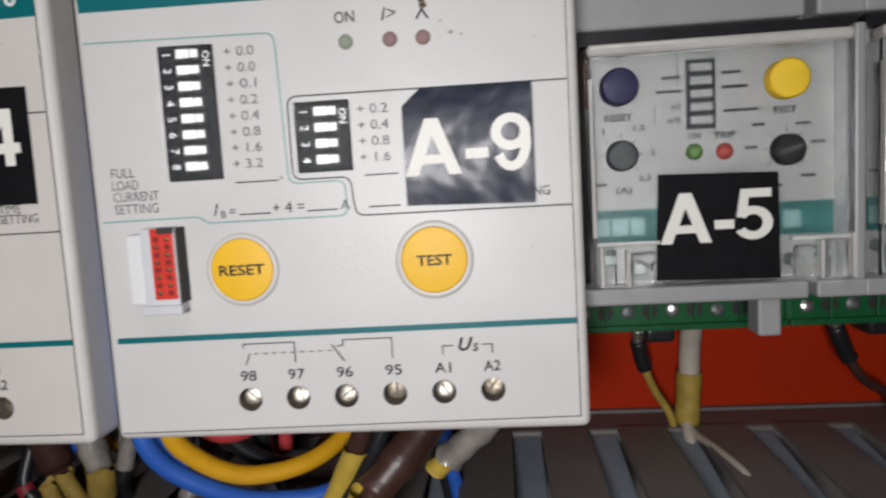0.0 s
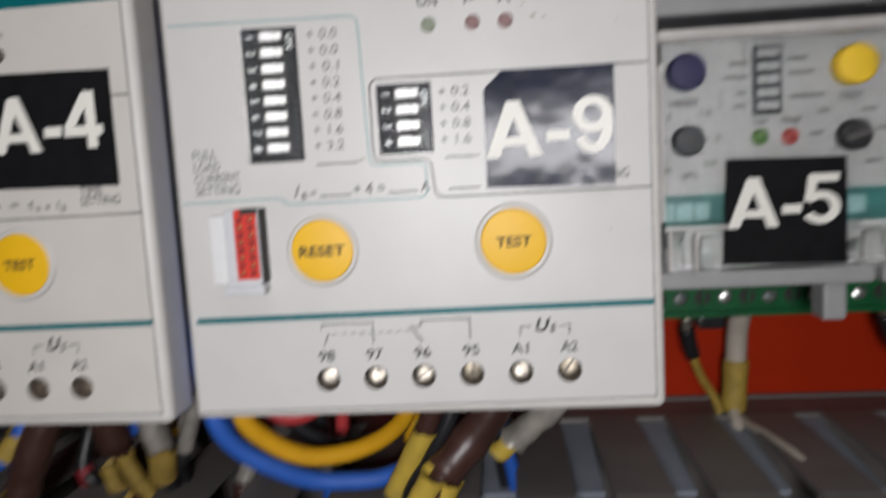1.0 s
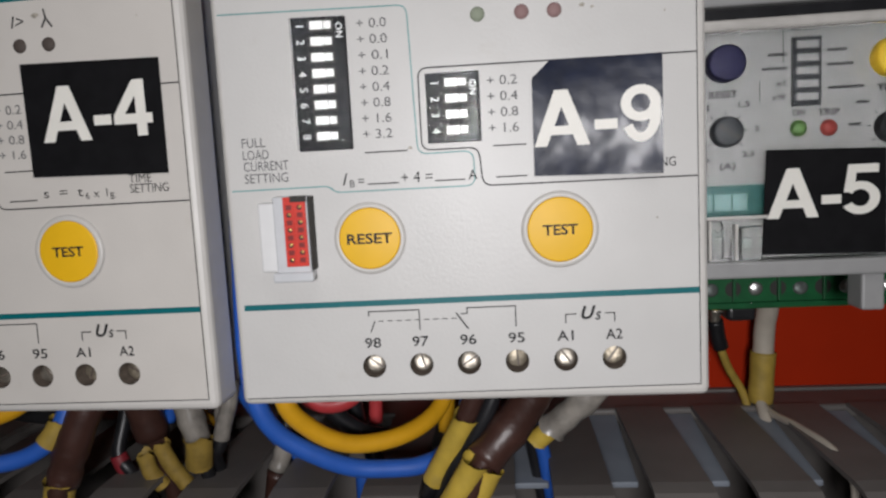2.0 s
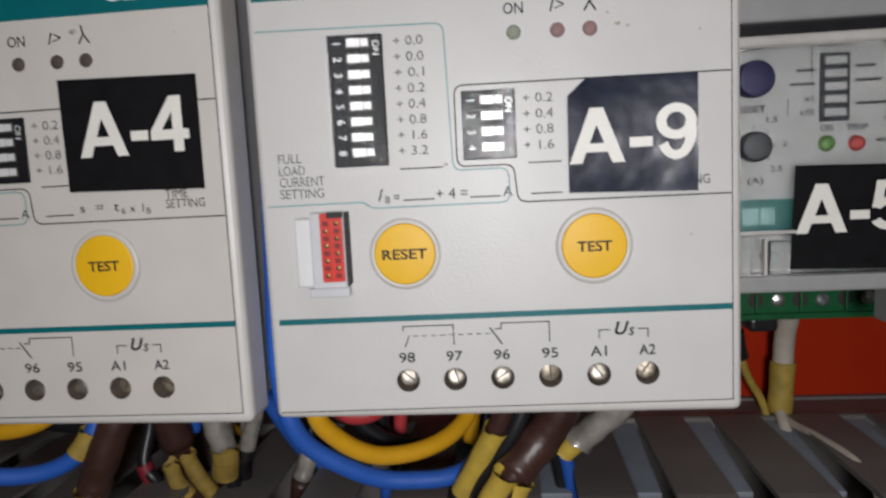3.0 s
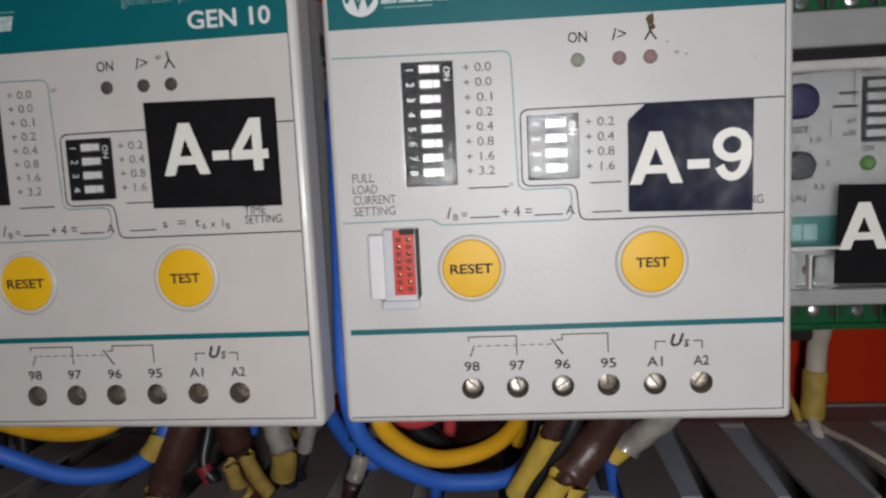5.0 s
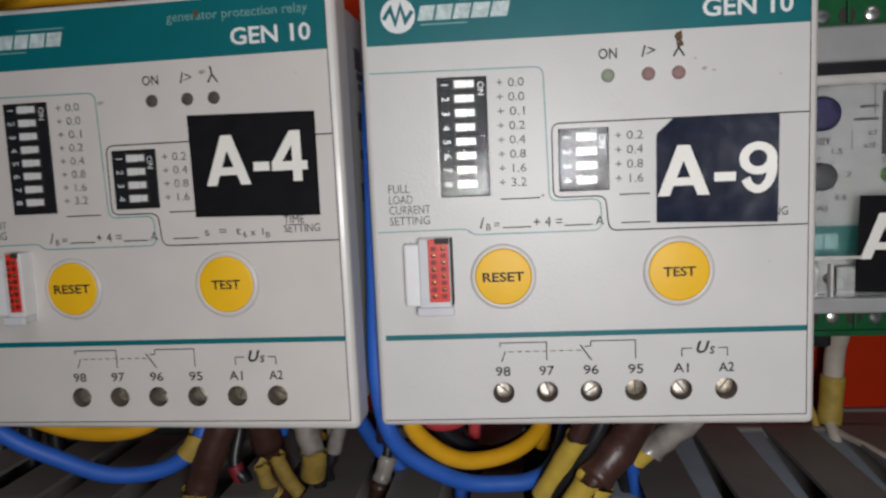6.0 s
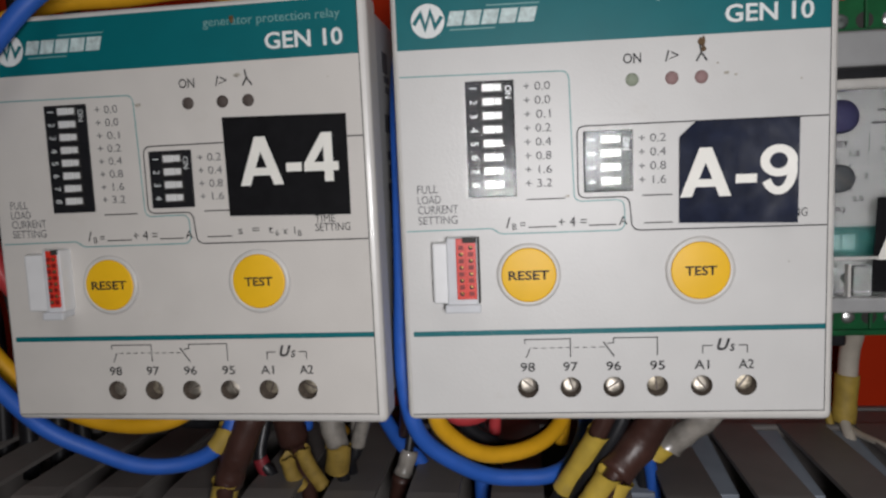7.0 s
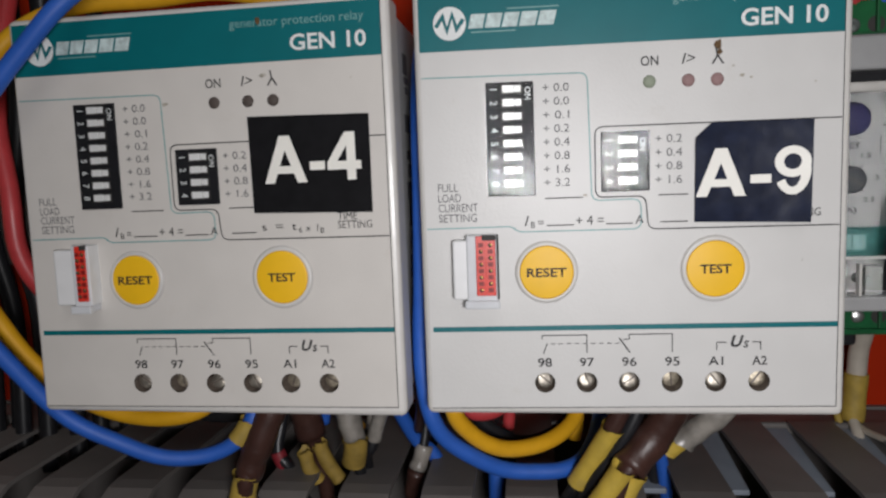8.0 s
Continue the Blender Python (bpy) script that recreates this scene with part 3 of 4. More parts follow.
def tape_label(at, corners, text, spans, heights, mids, mat, y, curl, label, cut=0.0, wrinkle=0.0, lift=0.0):
    """A square of tape; corners clockwise from the top left as (x, z); curl bends the edges up or down, lift raises the right and top ones."""
    bm = bmesh.new()
    n = 36
    (x0, z0), (x1, z1), (x2, z2), (x3, z3) = corners

    def face(px, pz):
        a = (px - (x0 + x3) / 2) / ((x1 + x2) / 2 - (x0 + x3) / 2)
        b = ((z0 + z1) / 2 - pz) / ((z0 + z1) / 2 - (z2 + z3) / 2)
        a, b = min(max(a, 0), 1), min(max(b, 0), 1)
        return y - curl * (b - 0.5) ** 2 - lift * (2.0 * a * a + 0.5 * (1 - b)) - wrinkle * (0.5 + noise.noise(Vector((px * 0.2, pz * 0.2, 5.0))) + 0.25 * noise.noise(Vector((px * 0.5, pz * 0.5, 3.0))))

    grid = []
    for j in range(n + 1):
        row = []
        for i in range(n + 1):
            a, b = i / n, j / n
            px = (x0 * (1 - a) + x1 * a) * (1 - b) + (x3 * (1 - a) + x2 * a) * b
            pz = (z0 * (1 - a) + z1 * a) * (1 - b) + (z3 * (1 - a) + z2 * a) * b
            if cut and a + b < cut:
                px, pz = px + (cut - a - b) * (x1 - x0) / 2, pz - (cut - a - b) * (z0 - z3) / 2
            row.append(bm.verts.new(Vector((px, face(px, pz), pz)) * MM))
        grid.append(row)
    for j in range(n):
        for i in range(n):
            bm.faces.new((grid[j][i], grid[j][i + 1], grid[j + 1][i + 1], grid[j + 1][i]))
    geom = bmesh.ops.extrude_face_region(bm, geom=bm.faces[:])
    for v in geom["geom"]:
        if isinstance(v, bmesh.types.BMVert):
            v.co.y += 0.12 * MM
    ob = thing("tape_label", bm, mat, label, "label", "tape labels", at=at)
    for ch, (a0, a1), h, tz in zip(text, spans, heights, mids):
        glyph = bmesh.new()
        for k, strip in enumerate(glyph_strips(ch)):
            rail = [[glyph.verts.new(Vector((px, face(px, pz) - 0.08 - 0.005 * k, pz)) * MM) for px, pz in ((a0 + u * (a1 - a0), tz + (v - 0.5) * h) for u, v in pair)] for pair in strip]
            for (p, q), (r, t) in zip(rail, rail[1:]):
                glyph.faces.new((p, q, t, r))
        part("label_letter", glyph, LETTER, ob, "white label lettering")
    return ob


tag = tape_label((0, 0, 0), ((50.2, 38.3), (70.4, 38.1), (70.4, 19.4), (50.1, 19.9)), "A-9", ((50.25, 59.2), (59.9, 63.5), (64.0, 70.1)), (8.9, 8.9, 8.9), (29.0, 29.0, 29.0), GLOSS_TAPE, -0.36, -0.5, "glossy dark label A-9 stuck on the relay face", 0.15, 0.07, 0.9)
tag.matrix_basis = TURNED
tag = tape_label((-84.1, 0, 0), ((48.7, 43.1), (73.3, 42.6), (73.2, 23.5), (48.9, 24.0)), "A-4", ((51.65, 60.4), (61.0, 64.1), (64.6, 71.4)), (9.3, 9.3, 9.3), (34.4, 34.4, 34.6), TAPE, -0.22, 0.12, "matt black label A-4 stuck on the relay face")
tag.matrix_basis = CROOKED

# ---- marks left on the relay faces: soot, scratches ----
SOOT = material("brown_soot", (0.10, 0.055, 0.02), 0.8, vary=0.4, scale=2500)
SMUDGE = material("grey_smudge", (0.36, 0.33, 0.28), 0.8, vary=0.4, scale=2500)


def blotch(x, z, r, mat, stretch=1.0, seed=0):
    bm = bmesh.new()
    ring = []
    for i in range(18):
        a = 2 * math.pi * i / 18
        k = r * (0.75 + 0.5 * noise.noise(Vector((math.cos(a) * 1.3, math.sin(a) * 1.3, seed * 3.7))))
        ring.append(bm.verts.new(Vector((x + k * math.cos(a) * stretch, -0.085, z + k * math.sin(a))) * MM))
    bm.faces.new(ring)
    return bm


for x, z, r, mat, st in ((54.3, 52.3, 1.05, SOOT, 0.9), (54.6, 51.0, 0.75, SOOT, 0.8), (58.6, 46.6, 0.35, SMUDGE, 1.8), (60.2, 46.2, 0.3, SMUDGE, 1.4), (57.0, 48.4, 0.25, SMUDGE, 1.2), (71.5, 45.0, 0.25, SMUDGE, 0.7), (69.8, 12.2, 0.2, SMUDGE, 0.8), (30.0, 25.6, 0.3, SMUDGE, 1.6)):
    thing("stain", blotch(x, z, r, mat, st, x), mat, "small brown soot stain on the relay face", "stain", "stains on the relays").matrix_basis = TURNED
for x, z, r, mat, st in ((52.0, 61.4, 0.9, SOOT, 0.7), (31.6, 46.4, 0.5, SMUDGE, 1.5), (52.3, 50.9, 0.5, SMUDGE, 1.7), (70.2, 49.6, 0.3, SMUDGE, 0.6)):
    thing("stain", blotch(x, z, r, mat, st, z), mat, "small dark smudge on the relay face", "stain", "stains on the relays").matrix_basis = CROOKED


# ---- clear glossy films over the switches of the relay with the glossy label ----
def film(x0, x1, z0, z1, tilt, swing, bend, label):
    bm = bmesh.new()
    n = 70
    cx, cz = (x0 + x1) / 2, (z0 + z1) / 2
    rows = []
    for j in range(n + 1):
        row = []
        for i in range(n + 1):
            x, z = x0 + (x1 - x0) * i / n, z0 + (z1 - z0) * j / n
            y = -1.25 + (z - cz) * tilt - (x - cx) * swing - bend * abs(noise.noise(Vector((x * 0.55 + z * 0.25, z * 0.8, 2.0)))) - 0.6 * bend * abs(noise.noise(Vector((x * 1.1, z * 1.9 - x * 0.6, 7.0))))
            row.append(bm.verts.new(Vector((x, y, z)) * MM))
        rows.append(row)
    for j in range(n):
        for i in range(n):
            bm.faces.new((rows[j][i], rows[j][i + 1], rows[j + 1][i + 1], rows[j + 1][i]))
    geom = bmesh.ops.extrude_face_region(bm, geom=bm.faces[:])
    for v in geom["geom"]:
        if isinstance(v, bmesh.types.BMVert):
            v.co.y += 0.04 * MM
    ob = thing("clear_film", bm, FILM, label, "film", "clear films", smooth=True)
    ob.visible_shadow = False
    ob.matrix_basis = TURNED
    return ob


film(33.1, 41.7, 26.2, 37.2, -0.03, 0.04, 0.055, "wrinkled clear glossy film over the small switch block")
film(11.7, 20.5, 26.0, 47.2, 0.01, -0.056, 0.05, "wrinkled clear glossy film over the tall switch block")


# ---- earth leakage relays with clear covers, beside the protection relays ----
def knob(parent, x, z, mat, turn):
    k = part("dial_knob", disc(x, z, [(0, 23.2), (2.3, 23.2), (2.7, 23.35), (2.9, 23.8), (3.0, 26.2)], 32), mat, parent, "dark round adjusting dial", True)
    s = box(-2.3, 2.3, 23.12, 23.4, -0.35, 0.35)
    bmesh.ops.transform(s, matrix=pose(x * MM, 0, z * MM, 0, turn, 0), verts=s.verts)
    part("dial_slot", s, HOLE, k)
    for i in range(7):
        a = radians(-40 + i * 43)
        line([(x + 3.4 * math.cos(a), z + 3.4 * math.sin(a)), (x + 4.2 * math.cos(a), z + 4.2 * math.sin(a))], 0.3, INK, parent, 25.9)


def leakage_relay():
    d = thing("leakage_relay", None, None, "grey leakage relay under a clear plastic cover", "relay", "leakage relays on the rail")
    part("housing", box(82, 128, 26.2, PLATE_Y - 7.05, -1.0, 57, 0.8), LIP, d)
    part("face_plate", box(82.4, 127.6, 26.0, 26.18, 1.6, 46.6), RELAY_FACE, d, "pale grey printed face plate")
    part("face_band", box(82.6, 127.4, 25.93, 25.99, 9.3, 15.6), TEAL_DARK, d, "teal printed band")
    for a, b in ((83.0, 85.6), (86.1, 89.2), (89.6, 92.3), (118.2, 121.4)):
        part("maker_word_bar", box(a, b, 25.88, 25.92, 10.6, 13.9), DIM_PRINT, d, "pale bar of the maker's word")
    part("reset_button", disc(87.9, 38.9, [(0, 22.6), (2.9, 22.62), (3.3, 22.8), (3.5, 23.2), (3.5, 26.1)], 36), PURPLE, d, "dark blue round push button", True)
    part("test_button", disc(118.6, 38.4, [(0, 22.6), (3.1, 22.62), (3.5, 22.8), (3.7, 23.2), (3.7, 26.1)], 36), DULL_YELLOW, d, "yellow round push button", True)
    knob(d, 88.2, 26.0, KNOB, 35)
    knob(d, 118.8, 25.4, KNOB_DARK, -20)
    sw = part("dip_switch", box(100.6, 105.9, 25.2, 26.5, 30.2, 43.2, 0.1), KNOB, d, "small grey switch block")
    for i in range(5):
        part("slider", box(101.3, 105.2, 24.9, 25.3, 31.2 + 2.45 * i, 32.6 + 2.45 * i, 0.1), RELAY_FACE, sw)
    part("on_indicator", disc(102.0, 26.0, [(0, 24.9), (0.8, 25.0), (1.4, 25.4), (1.65, 26.1)], 28), LAMP_GREEN, d, "green indicator light", True)
    part("trip_indicator", disc(107.6, 25.8, [(0, 24.9), (0.8, 25.0), (1.4, 25.4), (1.65, 26.1)], 28), LAMP_RED, d, "red indicator light", True)
    for s, x, z, h, w in (("RESET", 87.9, 33.3, 1.4, 5.4), ("TEST", 118.6, 32.9, 1.4, 4.6), ("ON", 102.0, 29.0, 1.3, 2.4), ("TRIP", 107.6, 28.9, 1.3, 4.2),
                          ("1", 85.0, 30.8, 1.2, 0.6), ("1.5", 91.8, 31.2, 1.2, 2.2), ("2", 94.2, 26.4, 1.2, 1.0), ("2.5", 92.6, 21.6, 1.2, 2.4), ("(A)", 88.6, 19.4, 1.3, 3.2),
                          ("RESET", 103.2, 45.0, 1.2, 5.0), ("x1", 98.6, 34.8, 1.2, 1.8), ("x10", 98.2, 32.2, 1.2, 2.6)):
        lettering(s, x, z, h, INK, d, y=25.94, width=w, align="CENTER", bold=0.035)
    for a, b, z in ((96.2, 99.8, 40.2), (95.0, 99.8, 37.6), (107.2, 110.8, 40.5), (107.2, 112.0, 37.8), (107.4, 114.0, 33.4), (112.6, 115.0, 30.4), (120.6, 123.4, 30.2), (111.2, 113.6, 26.2), (123.4, 126.0, 26.6), (121.4, 124.2, 20.4), (115.6, 118.2, 18.8), (83.0, 85.4, 20.6)):
        part("print_bar", box(a, b, 25.92, 25.96, z - 0.3, z + 0.3), INK, d, "unreadable small print")
    for a, b, z0, z1 in ((99.0, 99.2, 38.6, 44.6), (94.6, 94.8, 31.6, 35.4)):
        part("print_bar", box(a, b, 25.92, 25.96, z0, z1), INK, d)
    # clear cover: front, sides, thick top bar, latches below
    cover = part("clear_cover", box(81.6, 128.4, 19.6, 20.4, 1.4, 44.0, 0.25), CLEAR, d, "clear plastic front cover")
    pieces = [cover]
    for nm, b in (("cover_side", (81.6, 82.5, 20.5, 25.8, 1.4, 44.0)), ("cover_side", (127.5, 128.4, 20.5, 25.8, 1.4, 44.0)),
                  ("cover_latch", (82.8, 85.6, 17.6, 19.5, 2.0, 9.2)), ("cover_latch", (88.4, 92.6, 17.8, 19.5, 1.6, 8.2)), ("cover_latch", (117.2, 121.0, 17.6, 19.5, 1.8, 8.0)), ("cover_latch", (122.6, 126.6, 17.8, 19.5, 1.8, 8.8))):
        pieces.append(part(nm, box(*b, 0.8 if nm == "cover_latch" else 0.4, 3), CLEAR, cover))
    for x, z in ((84.2, 6.4), (90.5, 4.4), (119.1, 4.6), (124.6, 6.0)):
        part("latch_screw", disc(x, z, [(0, 22.0), (1.0, 22.05), (1.2, 22.3), (1.2, 25.8)], 20), DULL_STEEL, cover, "small screw under the clear latch")
    # opaque pale strips painted as the white glints on cover and latches
    for b in ((82.0, 93.4, 17.4, 19.4, 9.5, 10.1), (82.4, 83.0, 16.8, 18.4, 2.0, 9.4), (87.2, 87.8, 16.8, 18.6, 1.8, 8.6), (116.6, 126.8, 17.4, 19.4, 9.1, 9.7), (121.4, 122.0, 16.8, 18.6, 2.0, 8.8), (126.8, 127.4, 16.8, 18.4, 2.0, 10.0), (81.5, 82.2, 18.4, 20.4, 11.0, 40.0)):
        part("latch_glint", box(*b, 0.15), GLOSS_WHITE, cover, "pale strip painted as a glint on the clear cover")
    part("cover_bar", box(81.6, 128.4, 19.2, 24.0, 44.1, 46.3, 0.8, 3), GLOSS_WHITE, cover, "glossy pale bar along the top of the cover")
    for p in pieces:
        p.visible_shadow = False
    part("cover_post", box(128.6, 130.6, 20.0, 27.0, 0.5, 47.0, 0.5), LIP, d)
    # lips with the terminal rows behind them
    part("lower_lip", box(78.5, 120.2, 19.0, 27.0, -2.0, 1.2, 0.5), LIP, d, "light grey lower lip")
    part("lower_lip", box(121.6, 130.4, 19.0, 27.0, -2.0, 1.2, 0.5), LIP, d, "light grey lower lip")
    # solid black strip painted in for the shade under the upper lip
    part("gap_shade_strip", box(80.0, 130.0, 22.0, 26.0, 46.5, 48.6), BLACK, d, "black strip painted as the shade in the gap above the cover")
    part("upper_lip", box(78.5, 120.0, 19.6, 27.0, 48.7, 55.6, 0.6), LIP, d, "light grey upper lip")
    part("upper_lip", box(122.0, 130.4, 19.6, 27.0, 48.7, 55.6, 0.6), LIP, d, "light grey upper lip")
    part("latch_tab", box(111.6, 115.8, 20.5, 26.5, -9.2, -2.1, 0.5), LIP, d, "grey latch tab")
    for z0, z1, y in ((-15.2, -3.4, 55.0), (57.6, 66.5, 38.0)):
        blk = part("terminal_block", box(79.0, 130.0, y, y + 18, z0, z1, 0.4), GREEN_BLOCK, d, "green plastic terminal block")
        part("block_ledge", box(79.0, 130.0, y - 1.6, y - 0.05, z0, z0 + 1.5, 0.3), GREEN_BLOCK, blk)
        zc = z0 + 4.6 if z0 < 0 else z0 + 3.4
        for i in range(5):
            x = 83.1 + 10.4 * i
            tip = disc(0, 0, [(0, -0.5), (1.2, -0.4), (1.75, -0.1), (1.8, 0.6)], 20)
            bmesh.ops.transform(tip, matrix=pose(x * MM, y * MM, zc * MM, -14 + 7 * (i % 3), 0, -6 + 5 * (i % 2)), verts=tip.verts)
            part("terminal_screw", tip, BRIGHT_STEEL if i % 2 == 0 else DULL_STEEL, blk, "steel terminal screw", True)
            if i < 4:
                part("wire_hole", disc(x + 5.2, zc, [(0, y - 0.06), (1.9, y - 0.05)], 20), HOLE, blk)
        for i in range(6):
            part("block_rib", box(77.6 + 10.4 * i, 78.3 + 10.4 * i, y - 1.2, y - 0.05, z0 + 1.6, z1, 0.15), GREEN_BLOCK, blk) if i else None
    return d


GLOSS_WHITE = material("glossy_bar_and_glints", (0.55, 0.53, 0.50), 0.15, vary=0.08, coat=0.8)
first = leakage_relay()
first.location = (0.0003, 0.0015, Z0 + 0.0002)
copy_thing(first, Matrix.Translation((0.0518, 0.0015, Z0 + 0.0002)))
tape_label((0, 0, 0), ((94.0, 22.3), (115.3, 21.7), (115.6, 2.2), (93.2, 2.6)), "A-5", ((94.1, 103.4), (103.9, 107.4), (107.4, 114.4)), (9.3, 9.3, 9.3), (14.0, 14.0, 14.2), TAPE, 20.85, 0.15, "matt black label A-5 stuck on the clear cover")


# ---- wires with their sleeves ----
def wire(points, r, mat, label, group="wires"):
    return thing("wire", tube(points, r), mat, label, "wire", group, smooth=True)


def sleeve(parent, points, r, mat, label, name="sleeve", flare=0.0, wobble=0.06):
    return part(name, tube(points, r, 16, 6, ends=not flare, flare=flare, wobble=wobble), mat, parent, label, True)


# around the relay with the glossy label
wire([(-2, 44, 80), (-3.2, 22, 60), (-2.95, 11, 46), (-2.95, 8.5, 26), (-3.4, 8, 8), (-4.1, 8.5, -3), (-3.9, 8, -12), (-2.5, 8, -20.8), (0.6, 10, -27.1), (7.1, 13, -32.7), (12.9, 16, -36.2), (19.2, 18, -37.4), (25.9, 20, -37.6), (31, 24, -36), (35, 30, -29), (36, 36, -15)], 1.85, BLUE, "thick blue wire hanging between and under the relays")
wire([(2.2, 8, -11), (2.4, 9, -20.5), (5.6, 12, -26.3), (10.1, 15, -30.3), (15, 18, -32.1), (21.2, 22, -32.3), (26.5, 27, -31), (29.7, 32, -28.2), (31, 34.5, -22), (31, 36, -12)], 1.9, YEL_WIRE, "yellow wire looped under the relay")
wire([(30.6, 35, -13), (30.4, 36.5, -28), (29.4, 37.5, -37)], 1.7, YEL_WIRE, "short yellow wire under the relay")
wire([(2, 24, -13), (6, 26, -27), (14, 29, -34.5), (22, 32, -35), (29, 36, -30), (32, 38, -13)], 1.9, BLACK_WIRE, "black wire looped under the relay")
wire([(-0.5, 19, -13), (1.3, 21, -21.5), (5.9, 22.4, -25.2), (11.5, 24.5, -24.4), (16, 27, -18), (17, 28, -12)], 1.9, RED_WIRE, "red wire looped under the relay")
wire([(13.2, 40, -13), (13.1, 40.5, -29), (12.7, 41, -36)], 1.6, RED_WIRE, "short red wire under the relay")
wire([(8, 36, -13), (9, 37, -33), (12, 39, -43), (17, 42, -58)], 2.0, BLACK_WIRE, "black wire running down into the duct")
wire([(9.4, 40.0, -46.8), (9.4, 40.0, -53.0), (9.4, 40.0, -61.0)], 2.2, BLUE, "dark blue wire running down into the duct")
wire([(-20.5, 34, -16), (-16.7, 36, -26.3), (-12.1, 42, -39.3), (-7.2, 44, -45.3), (-4, 46, -58)], 1.9, BLUE, "blue wire running down into the duct")
w = wire([(41, 12, -13), (38.6, 12.2, -20), (35.7, 12.9, -25.8), (29, 17, -38.9), (24, 30, -54)], 1.5, BLACK_WIRE, "black wire with a yellow marker sleeve")
sleeve(w, [(39.4, 12.0, -17.5), (37.4, 12.4, -22), (35.8, 12.9, -25.6)], 2.05, BROWN_SLEEVE, "brown shrink sleeve")
sleeve(w, [(28.6, 17.2, -39.6), (32.4, 14.8, -32.4), (36.2, 12.6, -24.8)], 2.3, YEL_SLEEVE, "yellow marker sleeve", flare=0.5)
wire([(44.5, 14, -12), (41, 12.6, -22), (36.6, 13.2, -30.5), (31.4, 16, -40), (26, 30, -56)], 1.6, BLACK_WIRE, "black wire under the relay")
wire([(43, 17, -12), (40.2, 15.4, -21), (36.6, 16, -29)], 1.2, BLUE, "thin blue wire under the relay")
w = wire([(56, 24, -13), (50, 16.8, -21), (45, 13, -26.5), (39, 9.9, -33), (34, 12.6, -44), (30, 36, -58)], 2.2, BROWN_SLEEVE, "brown sleeved wire with yellow marker sleeves")
sleeve(w, [(56, 23, -14), (50.5, 17.3, -20.5), (45, 13, -26.5), (39.0, 9.6, -32.6)], 3.7, BROWN_SLEEVE, "wide brown shrink sleeve", wobble=0.15)
sleeve(w, [(29.6, 12.3, -46.6), (34.2, 9.5, -38.2), (37.8, 8.2, -31.8)], 2.4, YEL_SLEEVE, "yellow marker sleeve", flare=0.25)
sleeve(w, [(34.2, 13.4, -47.4), (37.6, 10.8, -39.8), (40.6, 9.6, -33.6)], 2.4, YEL_SLEEVE, "yellow marker sleeve", flare=0.25)
w = wire([(67, 22, -13), (60.5, 19, -22.5), (54, 21, -29.5), (50.5, 22.2, -32.8)], 1.3, YEL_WIRE, "thin yellow wire in a clear grey sleeve")
sleeve(w, [(67, 21, -14), (60.5, 19, -22.5), (56, 20.4, -27.5), (52.4, 21.6, -31)], 2.9, GREY_SLEEVE, "clear grey plastic sleeve", wobble=0.2, flare=0.5)
sleeve(w, [(52.9, 21.4, -30.4), (50.8, 22.2, -32.6), (49.4, 22.6, -34)], 2.1, YEL_SLEEVE, "yellow sleeve end", flare=0.4)
wire([(50, 38, -13), (50, 40, -36), (51.6, 41, -45), (54, 43, -62)], 1.6, BLUE, "blue wire running down into the duct")
wire([(48, 40, -13), (48.4, 41, -36), (49.4, 42, -45), (51.6, 44, -60)], 1.5, BLACK_WIRE, "black wire running down into the duct")
w = wire([(-9, 46, -13), (-9, 43, -33), (-10.9, 40.6, -45.7), (-14, 42, -60)], 1.4, BLACK_WIRE, "black wire in clear sleeves between the relays")
sleeve(w, [(-9.6, 41.6, -41), (-11.6, 40.6, -47.2)], 2.3, GREY_SLEEVE, "clear grey plastic sleeve", wobble=0.2)
sleeve(w, [(-11.8, 40.6, -47.6), (-13.4, 41.6, -55)], 2.5, BROWN_SLEEVE, "brown shrink sleeve")

# around the relay with the matt label
loop = wire([(-30, 34, 84), (-52, 14, 81), (-62, 2, 74.5), (-69.5, -5, 66.8), (-78.6, -6.5, 57.4), (-86.8, -7, 48.5), (-98, -6, 36), (-107, -3, 22), (-105, 1, 6), (-96.2, 2, -6.5), (-83.6, 2.5, -19.6), (-73.5, 6, -27), (-64, 8, -31.2), (-55, 10.5, -31.6), (-48, 11.8, -28.4), (-44.6, 13, -23), (-43.4, 17, -14)], 1.8, BLUE, "thick blue wire looped round the relay")
wire([(-30, 40, 70), (-48, 26, 74.5), (-68, 25, 74), (-90, 22, 72), (-106, 18, 60), (-116, 16, 32), (-113, 15, 10), (-106, 15, -3.4), (-98, 15, -13), (-88, 16, -20.5), (-77, 17, -24.6), (-65, 17, -24.8), (-57, 19, -21.5), (-52, 24, -13)], 2.1, YEL_WIRE, "yellow wire looped behind the relay")
wire([(-116, 40, 82), (-110, 24, 52), (-105.5, 20, 30), (-104.5, 20, 15), (-101, 24, 4), (-95, 34, -6), (-86, 44, -10)], 2.2, RED_WIRE, "red wire hanging beside the relay")
wire([(-100, 50, -13), (-84, 40, -27), (-68, 36, -31), (-52, 34, -28), (-40, 36, -13)], 1.9, BLACK_WIRE, "black wire looped under the relay")
wire([(-92, 40, 30), (-99, 34, 8), (-101, 30, -2), (-95, 36, -14)], 2.0, BLACK_WIRE, "black wire beside the relay")
sleeve(loop, [(-48.2, 11.8, -28.6), (-46.8, 12.2, -26.8), (-45.2, 12.8, -24.2)], 2.4, DARKER_SLEEVE, "yellow marker sleeve end", flare=0.4)
